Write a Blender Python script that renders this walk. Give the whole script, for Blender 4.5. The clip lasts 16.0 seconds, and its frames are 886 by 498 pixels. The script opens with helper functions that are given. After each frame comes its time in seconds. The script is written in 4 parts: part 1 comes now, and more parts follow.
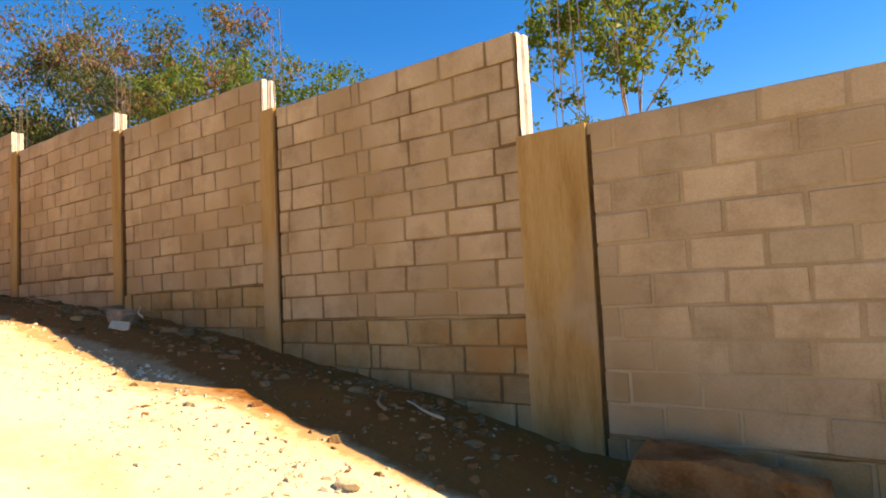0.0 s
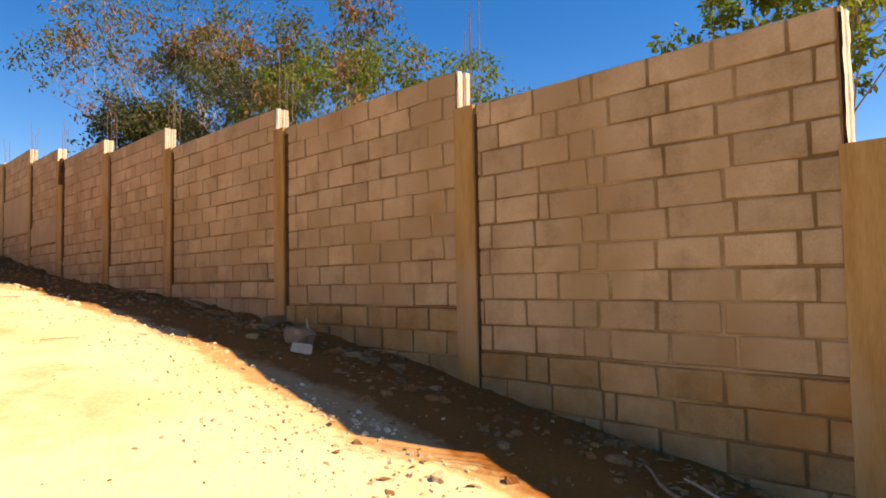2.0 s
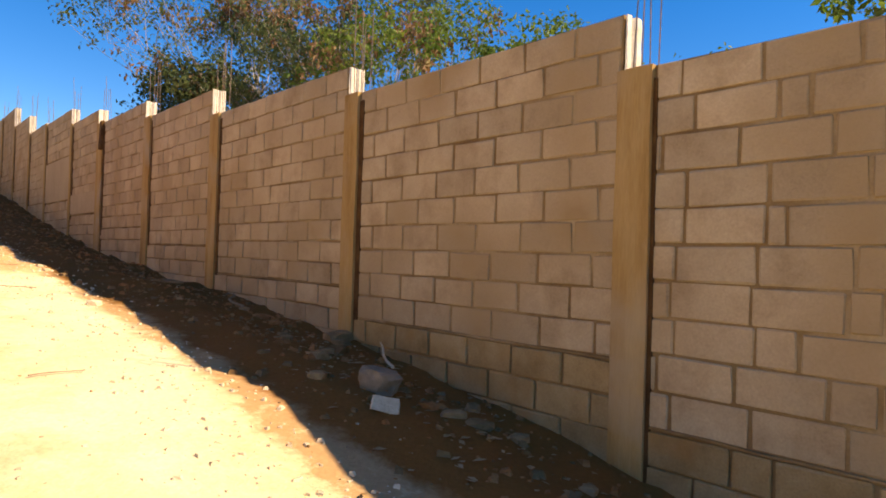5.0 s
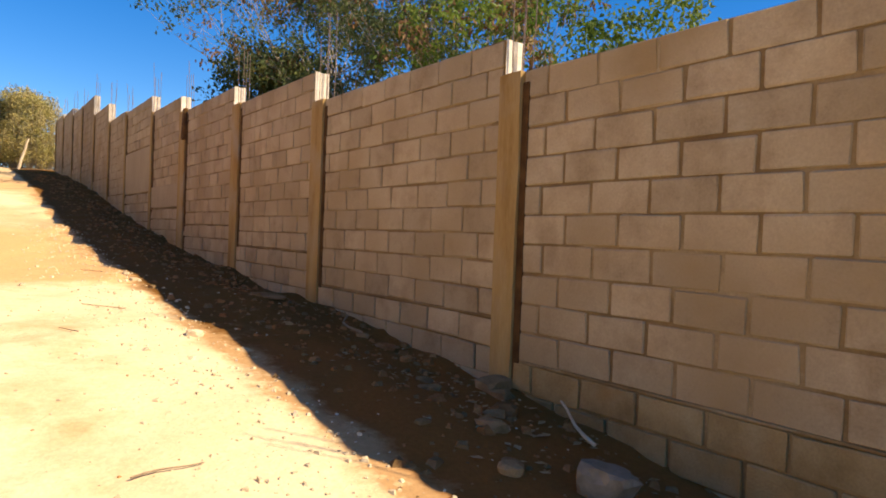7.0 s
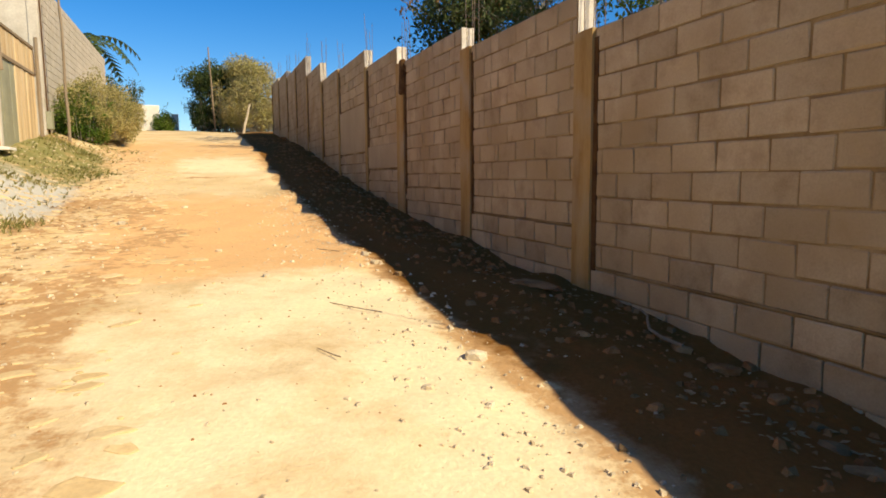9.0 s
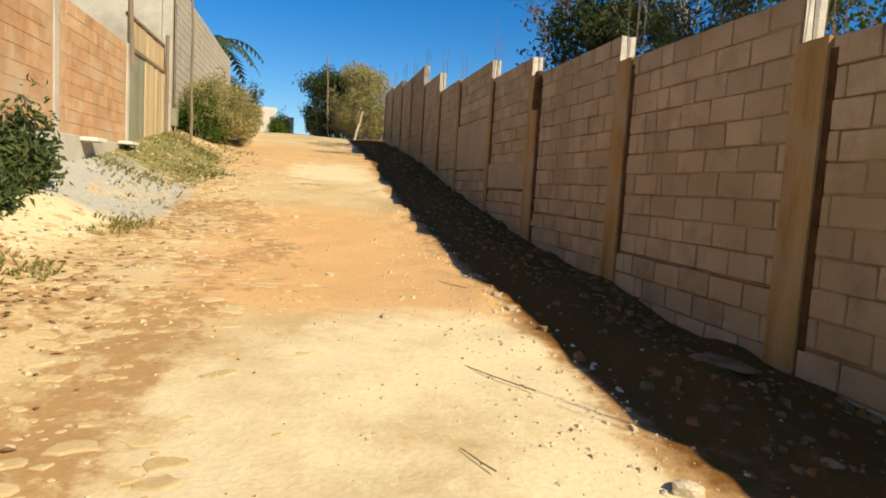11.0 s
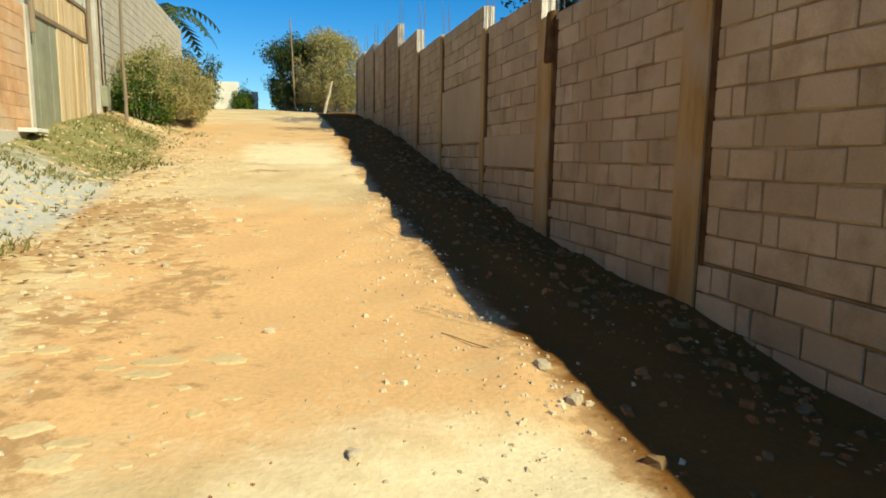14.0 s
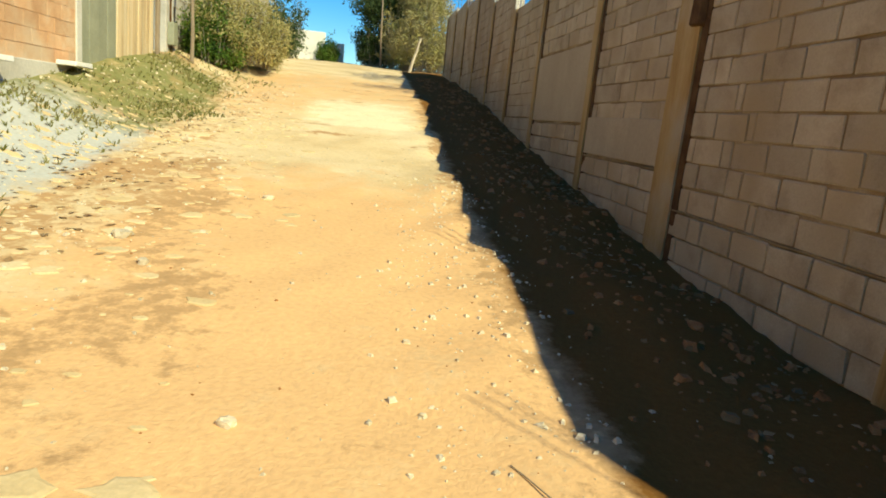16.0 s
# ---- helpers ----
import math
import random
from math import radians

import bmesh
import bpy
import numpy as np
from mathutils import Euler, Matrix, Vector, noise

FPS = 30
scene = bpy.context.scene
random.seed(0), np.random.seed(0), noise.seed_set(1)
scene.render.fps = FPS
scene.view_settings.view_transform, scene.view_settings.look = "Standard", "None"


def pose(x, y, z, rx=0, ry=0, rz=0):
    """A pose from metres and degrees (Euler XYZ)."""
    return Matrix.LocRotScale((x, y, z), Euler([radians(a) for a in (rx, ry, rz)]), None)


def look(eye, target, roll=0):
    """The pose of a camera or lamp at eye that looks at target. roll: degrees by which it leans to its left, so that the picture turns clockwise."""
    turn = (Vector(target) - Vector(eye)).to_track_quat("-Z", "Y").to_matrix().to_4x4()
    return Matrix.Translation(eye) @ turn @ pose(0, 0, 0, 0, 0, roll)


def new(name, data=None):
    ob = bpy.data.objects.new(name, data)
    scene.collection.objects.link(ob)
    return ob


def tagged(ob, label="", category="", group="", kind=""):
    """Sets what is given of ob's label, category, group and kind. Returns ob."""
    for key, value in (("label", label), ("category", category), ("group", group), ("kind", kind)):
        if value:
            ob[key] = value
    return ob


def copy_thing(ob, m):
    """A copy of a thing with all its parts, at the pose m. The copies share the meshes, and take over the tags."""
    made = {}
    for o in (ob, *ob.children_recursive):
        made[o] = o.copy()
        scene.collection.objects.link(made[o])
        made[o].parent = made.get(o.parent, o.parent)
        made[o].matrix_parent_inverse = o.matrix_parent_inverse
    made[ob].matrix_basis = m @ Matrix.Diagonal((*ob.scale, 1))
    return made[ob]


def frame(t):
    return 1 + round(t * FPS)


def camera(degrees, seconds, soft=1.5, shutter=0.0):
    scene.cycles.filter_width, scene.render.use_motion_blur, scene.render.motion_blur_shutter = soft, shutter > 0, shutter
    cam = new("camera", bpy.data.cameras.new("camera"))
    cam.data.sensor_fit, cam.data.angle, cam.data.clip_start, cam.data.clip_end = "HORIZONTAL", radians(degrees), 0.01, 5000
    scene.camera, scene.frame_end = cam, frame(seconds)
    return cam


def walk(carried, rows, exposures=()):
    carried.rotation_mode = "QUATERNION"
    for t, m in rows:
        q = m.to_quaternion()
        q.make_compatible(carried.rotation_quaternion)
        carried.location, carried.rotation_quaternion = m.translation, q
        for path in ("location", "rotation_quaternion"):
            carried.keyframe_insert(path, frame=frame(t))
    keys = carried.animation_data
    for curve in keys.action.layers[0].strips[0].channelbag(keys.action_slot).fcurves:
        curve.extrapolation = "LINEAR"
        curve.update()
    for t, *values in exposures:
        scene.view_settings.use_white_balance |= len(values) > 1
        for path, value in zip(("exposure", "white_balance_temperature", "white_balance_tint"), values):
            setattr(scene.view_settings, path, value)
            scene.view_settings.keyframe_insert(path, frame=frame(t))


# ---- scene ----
cam = camera(68.75, 16.0, soft=1.8)
PATH = [
    (0, (-3.934, -0.367, 1.22), (-2.337, 0.829, 1.349), -2.8),
    (0.5, (-4.005, -0.067, 1.363), (-2.392, 1.109, 1.486), -1.5),
    (1, (-4.025, 0.288, 1.406), (-2.552, 1.64, 1.456), -3.5),
    (1.5, (-3.965, 0.58, 1.477), (-2.629, 2.067, 1.53), 0.1),
    (2, (-3.952, 0.973, 1.577), (-2.534, 2.379, 1.678), -1.1),
    (2.5, (-3.839, 1.259, 1.516), (-2.376, 2.61, 1.698), -1.6),
    (3, (-3.729, 1.579, 1.647), (-2.258, 2.933, 1.683), 0.4),
    (5.5, (-3.156, 2.88, 2.017), (-1.915, 4.448, 2.02), 0.7),
    (6, (-3.113, 3.268, 2.136), (-2.007, 4.933, 2.087), -1.9),
    (6.5, (-3.223, 3.644, 2.16), (-2.077, 5.282, 2.1), 1.5),
    (7, (-3.108, 4.068, 2.191), (-1.918, 5.675, 2.157), 2.2),
    (7.5, (-2.984, 4.47, 2.318), (-1.882, 6.138, 2.264), -0.3),
    (8, (-3.104, 4.904, 2.326), (-2.17, 6.67, 2.252), 2.2),
    (8.5, (-3.164, 5.221, 2.357), (-2.347, 7.047, 2.343), 3.3),
    (9, (-3.114, 5.727, 2.429), (-2.43, 7.593, 2.204), -0.5),
    (9.5, (-3.109, 6.099, 2.426), (-2.431, 7.966, 2.188), 3.6),
    (10, (-3.224, 6.307, 2.481), (-2.761, 8.244, 2.295), 2.9),
    (12.5, (-3.185, 7.977, 2.621), (-2.791, 9.92, 2.36), 3.8),
    (13, (-3.221, 8.372, 2.688), (-2.733, 10.285, 2.372), 6.8),
    (13.5, (-3.075, 8.712, 2.687), (-2.725, 10.675, 2.532), -1.5),
    (14, (-2.874, 9.098, 2.698), (-2.41, 11.023, 2.417), 0.8),
    (14.5, (-2.763, 9.568, 2.78), (-2.158, 11.456, 2.517), 6.9),
    (15, (-2.65, 9.911, 2.744), (-2.127, 11.822, 2.472), 2.9),
    (15.5, (-2.521, 10.358, 2.797), (-2.309, 12.304, 2.387), 1.5),
    (16, (-2.559, 10.764, 2.807), (-2.313, 12.71, 2.414), 6.0),
]
EXPOSURES = [(0.0, 1.2, 9000, 19), (1.0, 1.05, 9700, 25), (3.0, 0.9, 9100, 24), (5.5, 0.95, 8000, 18), (6.5, 0.83, 7800, 18), (7.5, 0.74, 7500, 13), (9.0, 0.46, 7200, 8), (10.0, 0.37, 7100, 4), (12.5, 0.18, 7000, 7), (13.5, 0.3, 6700, -4), (16.0, 0.55, 6600, -11)]
walk(cam, [(t, look(eye, target, roll)) for t, eye, target, roll in PATH], EXPOSURES)

# ---- world and sun ----
SUN = Vector((1.66, -2.1, 2.25)).normalized()
world = bpy.data.worlds.new("sky")
scene.world = world
world.use_nodes = True
wn = world.node_tree.nodes
sky = wn.new("ShaderNodeTexSky")
sky.sky_type = "NISHITA"
sky.sun_disc = False
sky.sun_elevation = math.asin(SUN.z)
sky.sun_rotation = math.atan2(SUN.x, SUN.y)
sky.air_density, sky.dust_density, sky.ozone_density = 1.0, 0.1, 6.0
deep = wn.new("ShaderNodeHueSaturation")
deep.inputs["Saturation"].default_value = 1.35
deep.inputs["Hue"].default_value = 0.508
world.node_tree.links.new(sky.outputs[0], deep.inputs["Color"])
world.node_tree.links.new(deep.outputs[0], wn["Background"].inputs[0])
wn["Background"].inputs[1].default_value = 0.11
sun = new("sun", bpy.data.lights.new("sun", "SUN"))
sun.data.energy, sun.data.angle, sun.data.color = 5.0, radians(0.55), (1.0, 0.87, 0.64)
sun.matrix_world = look(SUN * 50, (0, 0, 0))


# ---- materials ----
def mat(name, cols, scale=3.0, rough=0.9, bump=0.3, fine=60.0, vary=0.0, metal=0.0, dist=0.01, stretch=(1, 1, 1), spots=None):
    """Noise between the colours at one scale, a grain at a finer one, relief from both; vary: change from object to object."""
    m = bpy.data.materials.new(name)
    m.use_nodes = True
    n, l = m.node_tree.nodes, m.node_tree.links
    b = n["Principled BSDF"]
    b.inputs["Roughness"].default_value, b.inputs["Metallic"].default_value = rough, metal
    b.inputs["Specular IOR Level"].default_value = 0.25 if rough < 0.85 else 0.06
    geo = n.new("ShaderNodeNewGeometry")
    mp = n.new("ShaderNodeVectorMath")
    mp.operation = "MULTIPLY"
    mp.inputs[1].default_value = stretch
    l.new(geo.outputs["Position"], mp.inputs[0])
    big, small = n.new("ShaderNodeTexNoise"), n.new("ShaderNodeTexNoise")
    for node, s, d in ((big, scale, 5), (small, fine, 4)):
        node.inputs["Scale"].default_value, node.inputs["Detail"].default_value = s, d
        node.inputs["Roughness"].default_value = 0.62
        l.new(mp.outputs[0], node.inputs["Vector"])
    ramp = n.new("ShaderNodeValToRGB")
    while len(ramp.color_ramp.elements) < len(cols):
        ramp.color_ramp.elements.new(0.5)
    for i, c in enumerate(cols):
        e = ramp.color_ramp.elements[i]
        e.position, e.color = 0.32 + 0.36 * i / max(1, len(cols) - 1), (*c, 1)
    l.new(big.outputs["Fac"], ramp.inputs["Fac"])
    out = ramp.outputs["Color"]
    grain = n.new("ShaderNodeMapRange")
    grain.inputs["From Min"].default_value, grain.inputs["From Max"].default_value = 0.3, 0.7
    grain.inputs["To Min"].default_value, grain.inputs["To Max"].default_value = 0.89, 1.09
    l.new(small.outputs["Fac"], grain.inputs["Value"])
    mul = n.new("ShaderNodeVectorMath")
    mul.operation = "SCALE"
    l.new(out, mul.inputs[0])
    l.new(grain.outputs[0], mul.inputs["Scale"])
    out = mul.outputs[0]
    if vary:
        info = n.new("ShaderNodeObjectInfo")
        mr = n.new("ShaderNodeMapRange")
        mr.inputs["To Min"].default_value, mr.inputs["To Max"].default_value = 1 - vary, 1 + vary
        l.new(info.outputs["Random"], mr.inputs["Value"])
        m2 = n.new("ShaderNodeVectorMath")
        m2.operation = "SCALE"
        l.new(out, m2.inputs[0])
        l.new(mr.outputs[0], m2.inputs["Scale"])
        out = m2.outputs[0]
    if spots:
        col, s, lo, hi = spots
        tex = n.new("ShaderNodeTexNoise")
        tex.inputs["Scale"].default_value, tex.inputs["Detail"].default_value = s, 6
        l.new(geo.outputs["Position"], tex.inputs["Vector"])
        mr = n.new("ShaderNodeMapRange")
        mr.inputs["From Min"].default_value, mr.inputs["From Max"].default_value = lo, hi
        l.new(tex.outputs["Fac"], mr.inputs["Value"])
        mix = n.new("ShaderNodeMix")
        mix.data_type = "RGBA"
        mix.inputs["B"].default_value = (*col, 1)
        mix.inputs[7].default_value = (*col, 1)
        l.new(mr.outputs[0], mix.inputs[0])
        l.new(out, mix.inputs[6])
        out = mix.outputs[2]
    l.new(out, b.inputs["Base Color"])
    add = n.new("ShaderNodeMath")
    add.operation = "ADD"
    l.new(big.outputs["Fac"], add.inputs[0])
    l.new(small.outputs["Fac"], add.inputs[1])
    bp = n.new("ShaderNodeBump")
    bp.inputs["Strength"].default_value, bp.inputs["Distance"].default_value = bump, dist
    l.new(add.outputs[0], bp.inputs["Height"])
    l.new(bp.outputs[0], b.inputs["Normal"])
    return m


def leaf_mat(name, cols, through_light=0.35):
    m = mat(name, cols, 1.3, 0.55, 0.0, 9.0)
    n, l = m.node_tree.nodes, m.node_tree.links
    b = n["Principled BSDF"]
    tr, mix = n.new("ShaderNodeBsdfTranslucent"), n.new("ShaderNodeMixShader")
    l.new(b.inputs["Base Color"].links[0].from_socket, tr.inputs["Color"])
    mix.inputs[0].default_value = through_light
    l.new(b.outputs[0], mix.inputs[1])
    l.new(tr.outputs[0], mix.inputs[2])
    l.new(mix.outputs[0], n["Material Output"].inputs["Surface"])
    return m


BLOCK = mat("concrete_block", [(0.32, 0.235, 0.14), (0.42, 0.325, 0.205), (0.47, 0.38, 0.25)], 2.6, 0.95, 0.6, 75, vary=0.13, dist=0.007, spots=((0.33, 0.23, 0.12), 1.3, 0.48, 0.7))
FOOTBLOCK = mat("stained_block", [(0.23, 0.155, 0.07), (0.33, 0.235, 0.115), (0.4, 0.305, 0.17)], 2.4, 0.95, 0.7, 70, vary=0.16, dist=0.008, spots=((0.34, 0.19, 0.07), 1.7, 0.52, 0.7))
MORTAR = mat("mortar", [(0.17, 0.105, 0.05), (0.26, 0.175, 0.085), (0.4, 0.305, 0.18)], 1.3, 0.95, 0.5, 70, dist=0.006)
COLUMN = mat("column_concrete", [(0.27, 0.16, 0.055), (0.37, 0.24, 0.095), (0.42, 0.3, 0.14)], 3.2, 0.92, 0.4, 55, dist=0.005, stretch=(1.6, 1.6, 0.22), spots=((0.37, 0.3, 0.2), 1.6, 0.5, 0.75))
RENDERED = mat("rendered_concrete", [(0.36, 0.28, 0.18), (0.43, 0.34, 0.22)], 1.8, 0.92, 0.35, 50, stretch=(1, 1, 0.5))
PALE = mat("pale_mortar", [(0.55, 0.5, 0.42), (0.72, 0.68, 0.6)], 8, 0.9, 0.6, 60, dist=0.01)
STEEL = mat("rusty_steel", [(0.16, 0.12, 0.1), (0.3, 0.22, 0.17)], 20, 0.6, 0.2, 120, metal=0.5)
LIGHTMORTAR = mat("flush_mortar", [(0.3, 0.215, 0.12), (0.38, 0.29, 0.175), (0.43, 0.335, 0.21)], 1.3, 0.95, 0.5, 70, dist=0.006)
JOINT = mat("form_joint", [(0.06, 0.03, 0.013), (0.13, 0.07, 0.028)], 6, 0.95, 0.4, 60)
ROCK = mat("red_rock", [(0.18, 0.075, 0.025), (0.28, 0.13, 0.05), (0.34, 0.19, 0.085)], 5, 0.95, 0.8, 50, vary=0.25, dist=0.02)
GREYROCK = mat("grey_stone", [(0.2, 0.12, 0.055), (0.34, 0.22, 0.11)], 6, 0.95, 0.7, 50, vary=0.3, dist=0.015)
PALESTONE = mat("pale_stone", [(0.5, 0.4, 0.26), (0.66, 0.56, 0.4)], 6, 0.95, 0.7, 50, vary=0.2, dist=0.015)
CRUST = mat("dried_earth_crust", [(0.5, 0.36, 0.18), (0.57, 0.43, 0.23), (0.62, 0.48, 0.28)], 1.5, 0.97, 0.3, 40, dist=0.008)
CLAY = mat("clay_brick", [(0.5, 0.28, 0.145), (0.59, 0.35, 0.19), (0.62, 0.44, 0.28)], 2.2, 0.95, 0.5, 60, vary=0.12, dist=0.008, spots=((0.58, 0.45, 0.31), 1.4, 0.5, 0.75))
CLAYJOINT = mat("clay_joint", [(0.52, 0.33, 0.19), (0.6, 0.41, 0.25)], 3, 0.95, 0.4, 60)
PLASTER = mat("weathered_plaster", [(0.4, 0.36, 0.29), (0.55, 0.5, 0.42), (0.62, 0.58, 0.49)], 1.1, 0.92, 0.3, 30, spots=((0.3, 0.26, 0.2), 0.7, 0.55, 0.8))
HOUSEBLOCK = mat("house_block", [(0.43, 0.38, 0.3), (0.55, 0.49, 0.4)], 2, 0.95, 0.4, 60, vary=0.08)
WHITE = mat("whitewash", [(0.66, 0.62, 0.54), (0.78, 0.75, 0.68)], 1.5, 0.9, 0.2, 40)
BOARD = mat("timber_board", [(0.44, 0.3, 0.16), (0.6, 0.45, 0.26), (0.56, 0.47, 0.32)], 2.5, 0.85, 0.4, 40, vary=0.16, stretch=(4, 4, 0.25), dist=0.006)
SHEET = mat("grey_sheet", [(0.27, 0.27, 0.18), (0.36, 0.35, 0.24)], 2, 0.6, 0.15, 40, metal=0.2, vary=0.1)
WOOD = mat("weathered_pole", [(0.2, 0.15, 0.1), (0.32, 0.25, 0.17)], 6, 0.9, 0.5, 50, stretch=(3, 3, 0.3))
PALEWOOD = mat("pale_wood", [(0.45, 0.36, 0.24), (0.6, 0.5, 0.35)], 6, 0.9, 0.5, 50)
BARK = mat("pale_bark", [(0.22, 0.19, 0.14), (0.4, 0.36, 0.29)], 5, 0.95, 0.7, 40, stretch=(1, 1, 0.4))
DARKBARK = mat("dark_bark", [(0.09, 0.07, 0.05), (0.17, 0.13, 0.09)], 5, 0.95, 0.7, 40, stretch=(1, 1, 0.4))
LEAF = leaf_mat("green_leaves", [(0.06, 0.12, 0.02), (0.12, 0.2, 0.03), (0.22, 0.25, 0.05)], 0.45)
LEAFDARK = leaf_mat("dark_green_leaves", [(0.035, 0.06, 0.018), (0.065, 0.1, 0.03), (0.13, 0.14, 0.04)])
LEAFGREY = leaf_mat("blue_green_leaves", [(0.05, 0.09, 0.035), (0.1, 0.14, 0.05), (0.17, 0.19, 0.06)], 0.4)
LEAFDRY = leaf_mat("dry_brown_leaves", [(0.17, 0.09, 0.04), (0.26, 0.15, 0.07), (0.2, 0.17, 0.06)])
SCRUB = leaf_mat("dry_scrub_leaves", [(0.26, 0.25, 0.08), (0.41, 0.36, 0.14), (0.52, 0.44, 0.22)])
GRASS = leaf_mat("grass_blades", [(0.16, 0.17, 0.05), (0.26, 0.25, 0.08), (0.42, 0.35, 0.17)])
LITTER = leaf_mat("dry_leaf_litter", [(0.17, 0.09, 0.035), (0.3, 0.19, 0.085), (0.42, 0.3, 0.16)], 0.1)
PLASTIC = mat("dull_plastic", [(0.15, 0.11, 0.07), (0.25, 0.2, 0.145)], 9, 0.5, 0.2, 30)
ROOFING = mat("roof_sheet", [(0.16, 0.13, 0.11), (0.26, 0.2, 0.16)], 3, 0.6, 0.2, 40, metal=0.3)


def ground_mat():
    m = mat("bare_earth", [(0.5, 0.36, 0.185), (0.6, 0.455, 0.255), (0.66, 0.52, 0.315)], 0.8, 0.97, 0.45, 34, dist=0.014)
    n, l = m.node_tree.nodes, m.node_tree.links
    b = n["Principled BSDF"]
    base = b.inputs["Base Color"].links[0].from_socket
    # the last, darkest layer paints the long wall's shade into the ground colour
    for layer, col in (("orange", (0.64, 0.395, 0.185)), ("brown", (0.43, 0.265, 0.125)), ("pale", (0.72, 0.6, 0.38)), ("grey", (0.43, 0.42, 0.37)), ("green", (0.2, 0.19, 0.07)), ("red", (0.23, 0.09, 0.022)), ("wall_shade", (0.165, 0.075, 0.018))):
        at = n.new("ShaderNodeAttribute")
        at.attribute_name = layer
        tex = n.new("ShaderNodeTexNoise")
        tex.inputs["Scale"].default_value, tex.inputs["Detail"].default_value = {"brown": 6.5, "red": 3.6, "wall_shade": 3.6}.get(layer, 2.6), 7
        tex.inputs["Roughness"].default_value = 0.7
        geo = n.new("ShaderNodeNewGeometry")
        l.new(geo.outputs["Position"], tex.inputs["Vector"])
        ad = n.new("ShaderNodeMath")
        ad.operation = "MULTIPLY_ADD"
        gain = 2.6 if layer == "brown" else 1.5
        ad.inputs[1].default_value, ad.inputs[2].default_value = gain, -gain / 2
        l.new(tex.outputs["Fac"], ad.inputs[0])
        ad2 = n.new("ShaderNodeMath")
        ad2.operation = "ADD"
        l.new(at.outputs["Fac"], ad2.inputs[0])
        l.new(ad.outputs[0], ad2.inputs[1])
        mr = n.new("ShaderNodeMapRange")
        lo, hi = (0.3, 0.62) if layer == "brown" else (0.28, 0.72)
        mr.inputs["From Min"].default_value, mr.inputs["From Max"].default_value = lo, hi
        l.new(ad2.outputs[0], mr.inputs["Value"])
        mix = n.new("ShaderNodeMix")
        mix.data_type = "RGBA"
        grain = n.new("ShaderNodeTexNoise")
        grain.inputs["Scale"].default_value, grain.inputs["Detail"].default_value = 30, 5
        l.new(geo.outputs["Position"], grain.inputs["Vector"])
        gr = n.new("ShaderNodeMapRange")
        gr.inputs["To Min"].default_value, gr.inputs["To Max"].default_value = 0.8, 1.2
        l.new(grain.outputs["Fac"], gr.inputs["Value"])
        sc = n.new("ShaderNodeVectorMath")
        sc.operation = "SCALE"
        sc.inputs[0].default_value = col
        l.new(gr.outputs[0], sc.inputs["Scale"])
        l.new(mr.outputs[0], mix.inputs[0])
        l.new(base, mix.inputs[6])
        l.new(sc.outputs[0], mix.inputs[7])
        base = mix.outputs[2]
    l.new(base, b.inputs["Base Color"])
    return m


# ---- shape helpers ----
def mesh_of(name, verts, faces, material):
    me = bpy.data.meshes.new(name)
    me.from_pydata([tuple(v) for v in verts], [], faces)
    me.materials.append(material)
    return me


def box_mesh(name, size, material, bevel=0.0, rough=0.0, seed=0):
    """A box about its centre with bevelled, slightly uneven edges."""
    bm = bmesh.new()
    bmesh.ops.create_cube(bm, size=1)
    bmesh.ops.scale(bm, vec=size, verts=bm.verts)
    if bevel:
        bmesh.ops.bevel(bm, geom=bm.edges[:], offset=bevel, segments=1, affect="EDGES")
    if rough:
        rnd = random.Random(seed)
        for v in bm.verts:
            v.co += Vector([rnd.uniform(-rough, rough) for _ in range(3)])
    me = bpy.data.meshes.new(name)
    bm.to_mesh(me)
    bm.free()
    me.materials.append(material)
    return me


def part(name, me, parent, m=None, label=""):
    ob = new(name, me)
    ob.parent = parent
    if m is not None:
        ob.matrix_basis = m
    return tagged(ob, label)


def tube(verts, faces, a, b, ra, rb, sides=6):
    """Adds a tapered tube from a to b to the lists."""
    a, b = Vector(a), Vector(b)
    d = (b - a).normalized()
    u = d.orthogonal().normalized()
    w = d.cross(u)
    base = len(verts)
    for p, r in ((a, ra), (b, rb)):
        for i in range(sides):
            ang = 2 * math.pi * i / sides
            verts.append(p + (u * math.cos(ang) + w * math.sin(ang)) * r)
    for i in range(sides):
        j = (i + 1) % sides
        faces.append((base + i, base + j, base + sides + j, base + sides + i))
    faces.append(tuple(base + sides + i for i in range(sides)))
    faces.append(tuple(base + sides - 1 - i for i in range(sides)))


def rock_mesh(name, size, material, seed, detail=2):
    """A broken stone: an uneven, flattened lump with facets, standing on z = 0."""
    bm = bmesh.new()
    bmesh.ops.create_icosphere(bm, subdivisions=detail, radius=0.5)
    for v in bm.verts:
        k = 1 + 0.5 * noise.noise(v.co * 2.3 + Vector((seed * 3.1, 0, 0))) + 0.2 * noise.noise(v.co * 6 + Vector((0, seed, 0)))
        v.co = v.co * k
        v.co.z = max(v.co.z, -0.25)
        v.co.x = max(min(v.co.x, 0.34), -0.4)
        v.co.y = min(v.co.y, 0.4)
        v.co.z = min(v.co.z, 0.36 + 0.2 * v.co.y)
    bmesh.ops.scale(bm, vec=size, verts=bm.verts)
    lo = min(v.co.z for v in bm.verts)
    bmesh.ops.translate(bm, vec=(0, 0, -lo), verts=bm.verts)
    me = bpy.data.meshes.new(name)
    bm.to_mesh(me)
    bm.free()
    me.materials.append(material)
    return me


